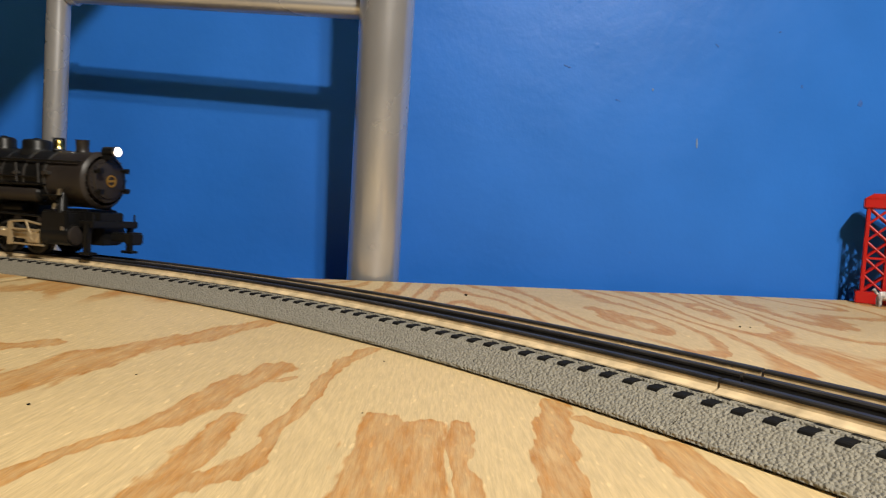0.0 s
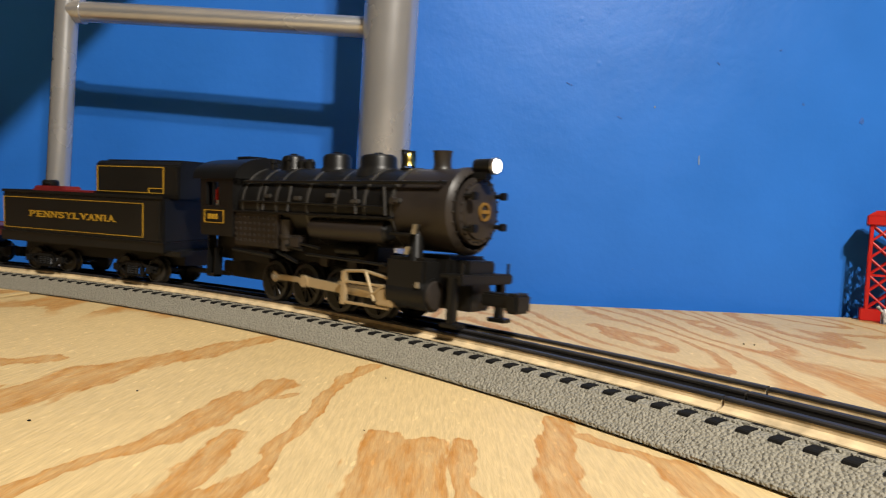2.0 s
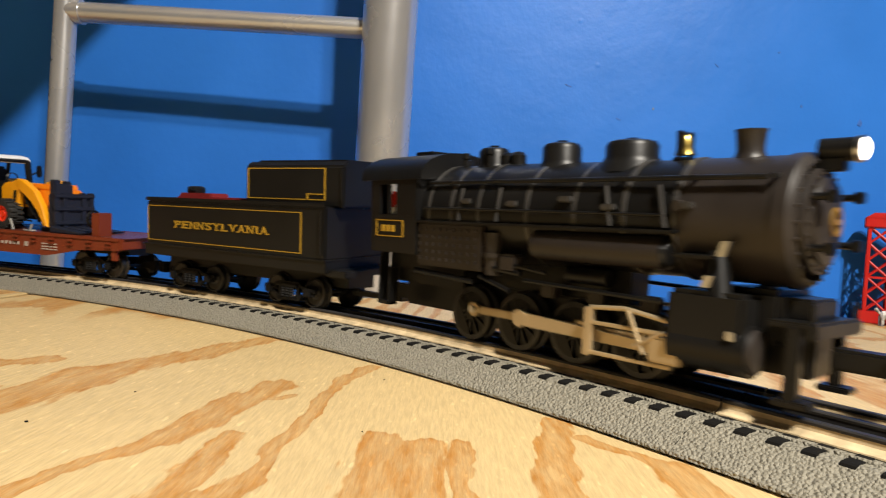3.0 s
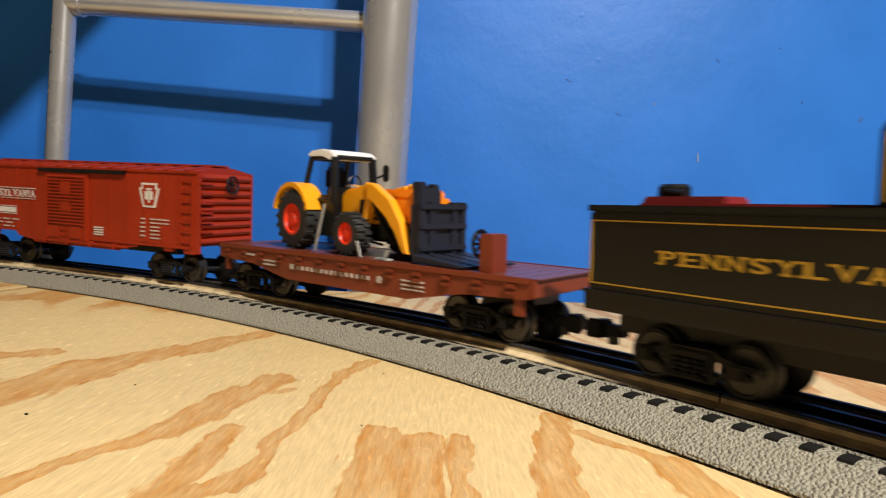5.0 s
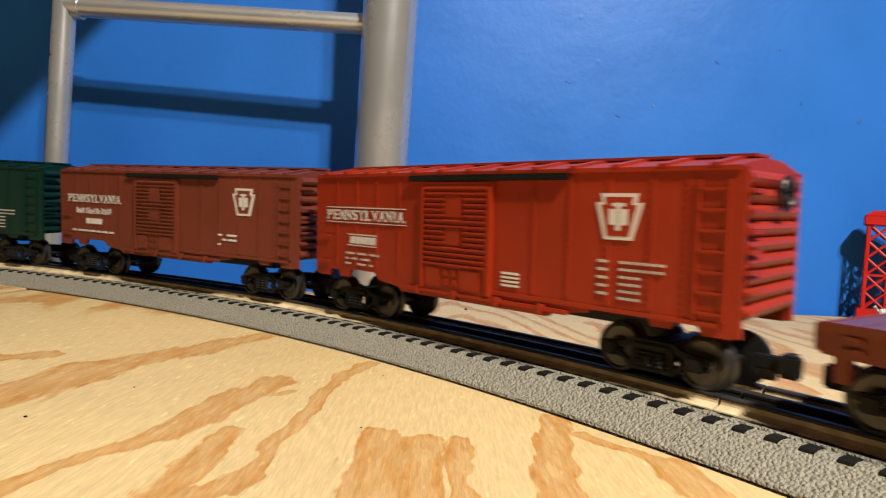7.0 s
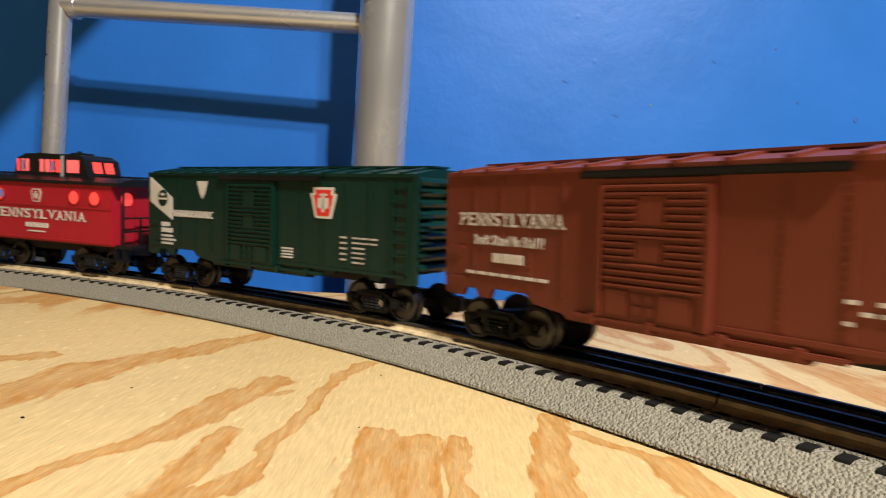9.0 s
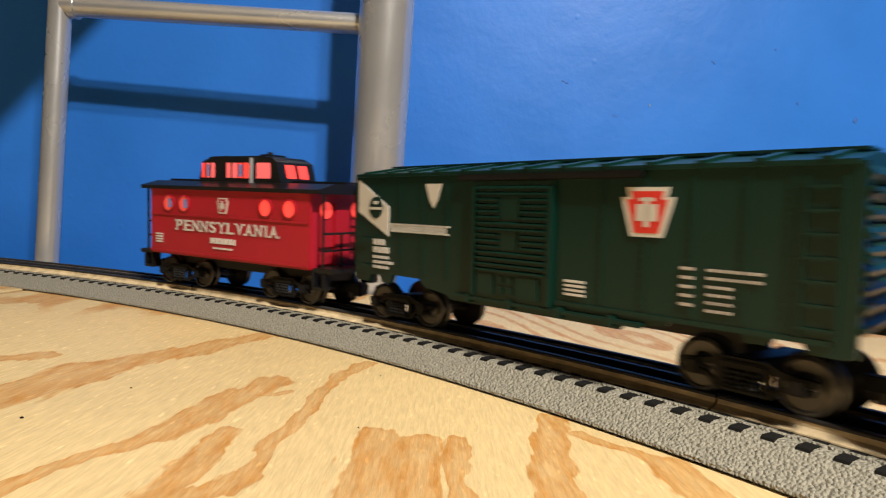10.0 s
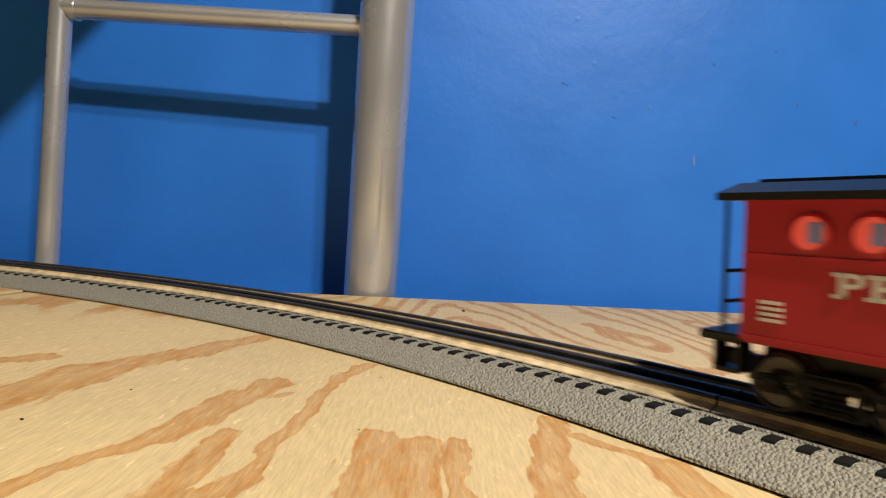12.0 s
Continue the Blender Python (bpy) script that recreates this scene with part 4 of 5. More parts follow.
def tractor():
    """Toy loader with pallet forks; z is measured from the deck."""
    t = thing("toy_tractor", "yellow toy tractor with front pallet forks strapped to a flatcar", "toy tractor")
    for s in (-1, 1):
        tractor_wheel(t, -58, s * 19.5, 17.8, 16.8, 11, s)
        tractor_wheel(t, -5, s * 19, 12.1, 11.1, 10, s)
    # chassis
    bm = B()
    box(bm, -62, 34, -9, 9, 8, 22, 2)
    box(bm, -50, -24, -15, 15, 9, 17, 1.5)
    part("chassis", bm, M_BLACK, t)
    # rear mudguards, curved
    for s in (-1, 1):
        bm = B()
        pts_o = [(-60.5 + 23.0 * math.cos(radians(a)), 18.5 + 21.8 * math.sin(radians(a))) for a in range(15, 166, 15)]
        pts_i = [(-60.5 + 20.4 * math.cos(radians(a)), 18.5 + 19.0 * math.sin(radians(a))) for a in range(165, 14, -15)]
        prism(bm, pts_o + pts_i, "y", *sorted((s * 12, s * 25)))
        part("mudguard", bm, M_YELLOW, t)
    # cab
    cab = part("cab", box(B(), -56, -25, -14, 14, 16, 33, 1), M_BLACK, t)
    for x, tx, thick in ((-62, 9, 1.7), (-23.5, -1.5, 2.7)):
        for s in (-1, 1):
            bm = B()
            rod(bm, (x, s * 15, 28), (x + tx, s * 13.5, 55), thick, seg=8)
            part("pillar", bm, M_BLACK, cab)
    bm = B()
    for s in (-1, 1):
        rod(bm, (-61, s * 15, 30), (-22, s * 15, 30), 1.3, seg=8)
        part("cab_door", box(B(), -36, -21, *sorted((s * 13.6, s * 15.8)), 9, 31, 0.6), M_BLACK, cab)
    rod(bm, (-61, -15, 30), (-61, 15, 30), 1.4, seg=8)
    part("cab_sill", bm, M_BLACK, cab)
    bm = B()
    for s in (-1, 1):
        rod(bm, (-53, s * 13.5, 55), (-25, s * 13.5, 55), 1.5, seg=8)
    rod(bm, (-53, -13.5, 55), (-53, 13.5, 55), 1.5, seg=8)
    rod(bm, (-24, -13.5, 55), (-24, 13.5, 55), 1.5, seg=8)
    part("cab_frame", bm, M_BLACK, cab)
    part("cab_seat", box(box(B(), -47, -33, -7, 7, 31, 38, 2), -49, -43, -7, 7, 36, 50, 2), M_BLACK, cab)
    bm = B()
    lathe(bm, [(4.4, -0.6), (5.2, 0), (4.4, 0.6)], (-24, 0, 40), "x", 16)
    part("steering_wheel", bm, M_BLACK, cab)
    bm = B()
    prism(bm, [(-55, 56), (-55, 57.6), (-51, 59.4), (-38, 60), (-28, 58.8), (-23.5, 57), (-23.5, 52.8), (-27, 54.2), (-38, 56)], "y", -15.5, 15.5)
    bmesh.ops.bevel(bm, geom=list(bm.edges), offset=0.8 * MM, segments=2, affect="EDGES", clamp_overlap=True)
    part("cab_roof", bm, M_TOYWHITE, cab, "white cab roof")
    bm = B()
    rod(bm, (-21, 15, 44), (-17, 19, 47), 0.7, seg=6)
    box(bm, -18.5, -15.5, 17, 21, 42, 52, 0.8)
    part("mirror", bm, M_BLACK, cab)
    # bonnet
    bm = B()
    prism(bm, [(-24, 16), (-24, 34), (-18, 37.5), (4, 37), (30, 33), (36, 28), (36, 16)], "y", -9.5, 9.5)
    bmesh.ops.bevel(bm, geom=list(bm.edges), offset=1.6 * MM, segments=2, affect="EDGES", clamp_overlap=True)
    part("bonnet", bm, M_YELLOW, t)
    for s in (-1, 1):
        bm = B()
        for k in range(4):
            box(bm, 12, 20, *sorted((s * 9.3, s * 10.2)), 20 + 3 * k, 21.6 + 3 * k)
        part("grille", bm, M_BLACK, t)
    # loader arms
    for s in (-1, 1):
        bm = B()
        prism(bm, [(14, 40.5), (22, 39.5), (38, 31.5), (48, 20), (55, 4), (50, 4), (44, 15), (35, 23), (25, 29), (16, 32)], "y", *sorted((s * 13, s * 18)))
        bmesh.ops.bevel(bm, geom=[e for e in bm.edges if abs(e.verts[0].co.y - e.verts[1].co.y) < 1e-6], offset=0.7 * MM, segments=1, affect="EDGES", clamp_overlap=True)
        part("loader_arm", bm, M_YELLOW, t)
        bm = B()
        prism(bm, [(4, 38), (13, 39.5), (16, 30), (12, 15), (5, 15)], "y", *sorted((s * 11.5, s * 16.5)))
        bmesh.ops.bevel(bm, geom=list(bm.edges), offset=0.6 * MM, segments=1, affect="EDGES", clamp_overlap=True)
        part("arm_bracket", bm, M_YELLOW, t)
        for xa, za, xb, zb in ((20, 30, 32, 12), (30, 24, 44, 9)):
            part("hydraulic_ram", rod(rod(B(), (xa, s * 15, za), ((xa + xb) / 2, s * 15, (za + zb) / 2), 1.8, seg=10), ((xa + xb) / 2, s * 15, (za + zb) / 2), (xb, s * 15, zb), 1.0, seg=10), M_BLACK, t)
        bm = B()
        prism(bm, [(7, 23), (10.5, 23), (12, 31), (8, 31)], "y", *sorted((s * 16.3, s * 16.9)))
        part("arm_mark", bm, M_BLACK, t)
        bm = B()
        box(bm, 22, 30, *sorted((s * 10, s * 14)), 10, 24, 0.8)
        rod(bm, (24, s * 14.5, 22), (40, s * 14.5, 8), 1.6, seg=8)
        rod(bm, (4, s * 13, 9), (26, s * 13, 7), 0.7, seg=6)
        part("linkage", bm, M_BLACK, t)
    bm = B()
    for s in (-1, 1):
        box(bm, 20, 50, *sorted((s * 3, s * 9)), 30, 34, 1)
    box(bm, 32, 57, -12, 12, 18, 33, 1.5)
    box(bm, 22, 52, -11, 11, 32, 37, 1.2)
    part("loader_ram", bm, M_ORANGE, t, "orange hydraulic block")
    # fork mast
    mast = part("fork_mast", box(B(), 55, 62.5, -17, 17, 3, 30, 1), M_SLATE, t, "slate blue fork mast")
    for yy in (-15, -8, 8, 15):
        part("mast_bar", box(B(), 59, 64, yy - 2, yy + 2, 1, 31, 0.5), M_SLATE, mast)
    for z in (6, 17, 27):
        part("mast_bar", box(B(), 59, 65, -17, 17, z, z + 3, 0.5), M_SLATE, mast)
    bm = B()
    box(bm, 55, 62, -16, 0, 28, 38, 1.2)
    box(bm, 53, 60, -15, -9, 36, 41, 1.0)
    box(bm, 53, 60, -5, 0, 36, 40, 1.0)
    part("mast_head", bm, M_SLATE, mast)
    for yy in (-15, -5, 5, 15):
        bm = B()
        prism(bm, [(61, 0.6), (100, 0.6), (101, 1.6), (65, 4), (61, 5)], "y", yy - 4.2, yy + 4.2)
        part("fork", bm, M_SLATE, t)
    # tie-down straps
    for (xa, za), (xb, zb) in (((-19, 28), (-30, 0.5)), ((16, 9), (20, 0.5)), ((46, 6), (42, 0.5))):
        bm = B()
        prism(bm, [(xa - 1.0, za), (xa + 1.0, za), (xb + 1.0, zb), (xb - 1.0, zb)], "y", -24.6, -23.8)
        part("strap", bm, M_STRAP, t, "grey tie-down strap")
    bm = B()
    for k in range(3):
        box(bm, 36 + k * 3, 42 + k * 3, -26, -22, 0.3, 1.6, 0.4)
    part("strap_end", bm, M_STRAP, t)
    # the body is short-coupled: draw it in towards the rear axle
    for ob in t.children_recursive:
        if ob.name.split(".")[0] not in ("tyre", "rim", "tread"):
            for v in ob.data.vertices:
                v.co.x = -0.060 + (v.co.x + 0.060) * 0.87
    return t


def caboose():
    car = thing("caboose", "bright red porthole caboose with black roof and lit cupola", "caboose", "freight cars of the model train")
    RAISED = pose(0, 0, 0.0024) @ LEAN
    L2, W2, ZT = 75.5, 27.0, 66.0
    bm = B()
    box(bm, -L2, L2, -W2, W2, 20.5, ZT, 0.6)
    body = part("body", bm, M_CABOOSE, car, m=RAISED)
    for s in (-1, 1):
        y = s * W2
        for z in (47.4, 22.0, 64.0):
            part("belt_rail", box(B(), -L2 + 0.5, L2 - 0.5, *sorted((y, y + s * 0.7)), z, z + 1.3), M_CABOOSE, body)
        for x, bright in ((-55, 0), (-38.5, 0), (39, 1), (59, 1)):
            w = part("porthole", lathe(B(), [(6.0, 0), (6.0, s * 0.9), (4.9, s * 1.2), (4.9, 0)], (x, y, 55.5), "y", 28, True), M_CABOOSE, body, smooth=True)
            part("pane", lathe(B(), [(0.3, s * 0.3), (4.9, s * 0.3), (4.9, s * 0.6), (0.3, s * 0.6)], (x, y, 55.5), "y", 28), M_REDGLOW if bright else M_DIMGLOW, w, "red lit round pane")
            if not bright:
                # reflection on the glass, painted as a blue patch
                part("pane_gleam", box(B(), x - 0.5, x + 3.6, *sorted((y + s * 0.55, y + s * 0.75)), 52.6, 58.6, 0.3), M_PANEGLEAM, w)
    for s in (-1, 1):
        x = s * L2
        for yy in (-14, 14):
            part("end_porthole", lathe(B(), [(0.3, 0), (5, 0), (5, s * 0.8), (0.3, s * 0.8)], (x, yy, 55.5), "x", 26), M_REDGLOW, body, smooth=True)
        part("end_door", box(B(), *sorted((x, x + s * 1.2)), -7, 7, 21, 60, 0.4), M_CABOOSE, car, m=RAISED)
        # platform, steps, railing
        part("platform", box(B(), *sorted((x, x + s * 16)), -25, 25, 19, 22, 0.6), M_BLACK, car, m=RAISED)
        for yy in (-1, 1):
            bm = B()
            box(bm, *sorted((x + s * 1, x + s * 9)), *sorted((yy * 19, yy * 26)), 9.5, 11, 0.3)
            box(bm, *sorted((x + s * 0.4, x + s * 1.6)), *sorted((yy * 19, yy * 26)), 9.5, 20, 0.3)
            box(bm, *sorted((x + s * 8.4, x + s * 9.6)), *sorted((yy * 19, yy * 26)), 9.5, 20, 0.3)
            part("step", bm, M_BLACK, car, m=RAISED)
        for yy in (-24, -8, 8, 24):
            part("railing_post", rod(B(), (x + s * 7.5, yy, 21), (x + s * 7.5, yy, 66 if abs(yy) > 10 else 42), 0.8, seg=8), M_BLACK, car, m=RAISED)
        for yy in (3, 11):
            part("ladder_stile", rod(B(), (x + s * 9.5, yy, 22), (x + s * 9.5, yy, 68), 1.0, seg=8), M_BLACK, car, m=RAISED)
        for k in range(8):
            part("ladder_rung", rod(B(), (x + s * 9.5, 3, 26 + 5.2 * k), (x + s * 9.5, 11, 26 + 5.2 * k), 0.5, seg=6), M_BLACK, car, m=RAISED)
        bm = B()
        lathe(bm, [(5.0, -0.6), (5.8, 0), (5.0, 0.6), (4.4, 0)], (x + s * 9.5, 17, 46), "x", 20, True)
        rod(bm, (x + s * 9.5, 17, 22), (x + s * 9.5, 17, 46), 0.7, seg=8)
        rod(bm, (x + s * 9.5, 11.5, 46), (x + s * 9.5, 22.5, 46), 0.5, seg=6)
        part("brake_wheel", bm, M_BLACK, car, "black brake wheel on its staff", m=RAISED)
        for z in (32, 42):
            part("railing", rod(B(), (x + s * 7.5, -24, z), (x + s * 7.5, 24, z), 0.7, seg=8), M_BLACK, car, m=RAISED)
        coupler(car, s * (L2 + 4), s)
    # roof with overhang
    bm = B()
    prism(bm, [(-W2 - 2, ZT - 1), (-W2 - 2, ZT + 1.4), (-16, ZT + 5), (16, ZT + 5), (W2 + 2, ZT + 1.4), (W2 + 2, ZT - 1)], "x", -L2 - 8.5, L2 + 8.5)
    roof = part("roof", bm, M_BLACK, car, "black roof", m=RAISED)
    part("running_board", box(B(), -L2 - 8, L2 + 8, -6, 6, ZT + 5.2, ZT + 6.6), M_BLACK, roof)
    # cupola with slanted ends
    prof = [(-38.5, ZT + 4), (-34.5, ZT + 18), (-30.5, ZT + 20.8), (-25.5, ZT + 21.8), (25, ZT + 21.8), (32, ZT + 20.8), (36, ZT + 18), (40, ZT + 4)]
    bm = B()
    prism(bm, prof, "y", -16, 16)
    bmesh.ops.bevel(bm, geom=[e for e in bm.edges if all(v.co.z > (ZT + 20) * MM for v in e.verts)], offset=1.2 * MM, segments=2, affect="EDGES", clamp_overlap=True)
    cup = part("cupola", bm, M_BLACK, car, "black cupola with red lit windows", m=RAISED)
    part("vent", box(B(), -27, -21, -6, 6, ZT + 20.5, ZT + 22.7, 0.4), M_BLACK, cup)
    part("vent", box(B(), 12, 20, -8, 8, ZT + 21, ZT + 23.4, 0.5), M_BLACK, cup)
    part("stove_pipe", rod(B(), (22, -8, ZT + 20), (22, -8, ZT + 24.5), 1.8, seg=12), M_BLACK, cup)
    for s in (-1, 1):
        y = s * 16
        for xa, xb, mat in ((-34.6, -32, M_REDGLOW), (-30, -21.5, M_BRIGHTGLOW), (-10, 0.5, M_BRIGHTGLOW), (1.6, 11.5, M_REDGLOW), (18.5, 31, M_BRIGHTGLOW)):
            part("cupola_window", box(B(), xa, xb, *sorted((y, y + s * 0.5)), ZT + 7.5, ZT + 17.4, 0.3), mat, cup, "red lit window")
        for x in (-25.6, -4.6, 6.5):
            part("mullion", box(B(), x - 0.5, x + 0.5, *sorted((y, y + s * 0.8)), ZT + 7.5, ZT + 17.4), M_BLACK, cup)
        # blue strips painted over the windows as reflections
        part("pane_gleam", box(B(), -29, -26.8, *sorted((y, y + s * 0.65)), ZT + 8.5, ZT + 16.4), M_PANEGLEAM, cup)
        part("pane_gleam", box(B(), 2.4, 5.4, *sorted((y, y + s * 0.65)), ZT + 8.5, ZT + 16.4), M_PANEGLEAM, cup)
        part("stack_pipe", rod(B(), (14.8, y + s * 1.2, ZT + 4), (14.8, y + s * 1.2, ZT + 20.5), 1.2, seg=10), M_GREY, cup)
        # end windows follow the slanted ends
        lo, hi = (37.9, 36.4) if s > 0 else (-36.4, -34.9)
        for yy in (-9.5, 1.5):
            bm = B()
            prism(bm, [(lo + s * 1.2, ZT + 8), (hi + s * 0.2, ZT + 16.5), (hi - s * 2, ZT + 16.5), (lo - s * 2, ZT + 8)], "y", yy, yy + 8)
            part("end_window", bm, M_REDGLOW, cup, "red lit window")
    part("underframe", box(B(), -L2, L2, -13, 13, 14.5, 23.2), M_BLACK, car)
    for x, turn in ((-51, 3.2), (51, -3.2)):
        freight_truck(car, x, True, turn)
    y = -W2
    lettering("PENNSYLVANIA", 1.5, 41.2, 98, 7.2, y, M_WHITE, car, RAISED)
    emblem(car, 0, 55.4, 11, 10, y, M_CABOOSE, M_WHITE, M_WHITE, RAISED)
    bars([(-11.5 + 4.1 * k, -8.6 + 4.1 * k, 32.6, 3.6) for k in range(6)] + [(-9, 9, 27.8, 1.0)], y, M_WHITE, car, RAISED)
    bars([(-69, -62, 34 - 1.8 * k, 1.0) for k in range(4)], y, M_WHITE, car, RAISED)
    return car


def outline_box(x0, x1, z0, z1, y, w, mat, parent, m, name="gold_line"):
    bm = B()
    s = -1 if y < 0 else 1
    ys = sorted((y, y + s * 0.25))
    box(bm, x0, x1, *ys, z0, z0 + w)
    box(bm, x0, x1, *ys, z1 - w, z1)
    box(bm, x0, x0 + w * 1.6, *ys, z0 + w, z1 - w)
    box(bm, x1 - w * 1.6, x1, *ys, z0 + w, z1 - w)
    return part(name, bm, mat, parent, "thin gold lining", m=m)


def tender():
    car = thing("tender", "black locomotive tender with gold lining and lettering", "tender")
    L2, W2 = 85.0, 27.0
    bm = B()
    box(bm, -L2, L2, -W2, W2, 31, 62.6, 1.2)
    body = part("tank", bm, M_BLACK, car, m=LEAN)
    part("frame_skirt", box(B(), -L2 - 1, L2 + 1, -W2 - 0.8, W2 + 0.8, 24.0, 31.6, 0.6), M_BLACK, car, m=LEAN)
    part("frame_lip", box(B(), -L2 - 1.4, L2 + 1.4, -W2 - 1.6, W2 + 1.6, 30.6, 32.0, 0.4), M_BLACK, car, m=LEAN)
    for s in (-1, 1):
        part("rim", box(B(), -L2, L2, *sorted((s * W2, s * (W2 + 0.9))), 62.0, 64.4, 0.4), M_BLACK, body)
        for k in range(28):
            part("rivet", box(B(), -81 + 6 * k, -80.3 + 6 * k, *sorted((s * W2, s * (W2 + 0.3))), 60.2, 60.9), M_BLACK, body)
    part("rim", box(B(), -L2 - 0.8, -L2 + 0.6, -W2, W2, 62.0, 64.4, 0.3), M_BLACK, body)
    bm = B()
    prism(bm, [(-20, 62), (-20, 86), (-16.5, 89), (16.5, 89), (20, 86), (20, 62)], "x", 10, 92)
    bmesh.ops.bevel(bm, geom=list(bm.edges), offset=0.9 * MM, segments=2, affect="EDGES", clamp_overlap=True)
    part("coal_bunker", bm, M_BLACK, car, m=LEAN)
    part("bunker_lid", box(B(), 14, 88, -13, 13, 88.6, 90.2, 0.6), M_BLACK, car, m=LEAN)
    for s in (-1, 1):
        part("bunker_grab", rod(B(), (91, s * 20.8, 66), (91, s * 20.8, 84), 0.6, seg=8), M_BLACK, car, m=LEAN)
    bm = B()
    box(bm, -76, 8, -10, 10, 62, 65.4, 1)
    box(bm, -75, -40, -8, 8, 64, 68, 1)
    part("deck_hatch", bm, M_HATCH, car, "dull red hatch on the tender deck", m=LEAN)
    bm = B()
    lathe(bm, [(5.4, 67.5), (6.2, 68.2), (6.2, 71.6), (5.0, 72.8), (1, 73)], (-66, 0, 0), "z", 20)
    rod(bm, (-66, -6, 70), (-58, -6, 69), 1.2, seg=8)
    part("filler_cap", bm, M_BLACK, car, m=LEAN, smooth=True)
    for s in (-1, 1):
        y = s * W2
        outline_box(-83.5, 66, 34.3, 58.7, y, 0.45, M_GOLD, car, LEAN)
        outline_box(12, 78, 66.0, 85.0, s * 20, 0.5, M_GOLD, car, LEAN)
        part("grab_iron", rod(B(), (L2 - 3, y + s * 1.2, 34), (L2 - 3, y + s * 1.2, 60), 0.6, seg=8), M_BLACK, car, m=LEAN)
    bars([(64, 78, 69.6, 0.5), (63.6, 64.4, 68.2, 3.4)], -20, M_GOLD, car, LEAN, "gold_line")
    lettering("PENNSYLVANIA", -7, 46.3, 92, 4.8, -W2, M_GOLD, car, LEAN)
    lettering("PENNSYLVANIA", -7, 46.3, 92, 4.8, W2, M_GOLD, car, LEAN, side=1)
    part("underframe", box(B(), -L2 + 4, L2 + 4, -12, 12, 13.5, 24.2), M_BLACK, car)
    for x, turn in ((-44, 3.0), (52, -3.0)):
        freight_truck(car, x, False, turn, half=17.0, r=9.0)
    coupler(car, -L2 - 2, -1)
    part("drawbar", box(B(), L2, L2 + 38, -4, 4, 9, 12, 0.5), M_BLACK, car)
    part("front_step", box(B(), L2 - 2, L2 + 14, -W2 + 2, W2 - 2, 22, 26, 0.6), M_BLACK, car, m=LEAN)
    return car


DRIVERS = (-58, -28, 2, 32)
DRIVER_R, CRANK = 12.6, 5.2


def driver_wheels(parent, x):
    """One driven axle: two spoked wheels with counterweights, turning about its centre."""
    t = new("driving_wheels")
    t.parent = parent
    t.matrix_local = pose(x * MM, 0, DRIVER_R * MM)
    for s in (-1, 1):
        r = DRIVER_R
        bm = B()
        lathe(bm, [(r - 2.2, s * 12), (r + 1.2, s * 12), (r + 1.2, s * 13.2), (r, s * 13.8), (r, s * 17.6), (r - 2.2, s * 18)], (0, 0, 0), "y", 36, True)
        part("tyre", bm, M_WHEEL_DARK, t, smooth=True)
        bm = B()
        lathe(bm, [(r - 2.0, s * 12.4), (r - 2.0, s * 16.4), (3.2, s * 16.8), (3.0, s * 18.6), (0.4, s * 18.6)], (0, 0, 0), "y", 30)
        part("wheel_centre", bm, M_BLACK, t, smooth=True)
        for k in range(11):
            a = 2 * math.pi * k / 11
            bm = B()
            rod(bm, (2.6 * math.cos(a), s * 17.0, 2.6 * math.sin(a)), ((r - 2) * math.cos(a), s * 17.0, (r - 2) * math.sin(a)), 0.9, seg=6)
            part("spoke", bm, M_BLACK, t)
        bm = B()
        pts = [((r - 2.2) * math.cos(radians(a)), (r - 2.2) * math.sin(radians(a))) for a in range(205, 336, 13)]
        prism(bm, pts, "y", *sorted((s * 16.5, s * 18.0)))
        part("counterweight", bm, M_BLACK, t)
        part("crank_pin", rod(B(), (0, s * 17, CRANK), (0, s * 22.5, CRANK), 1.6, seg=12), M_STEEL, t)
    part("axle", rod(B(), (0, -15, 0), (0, 15, 0), 2.0, seg=12), M_WHEEL_DARK, t)
    return t


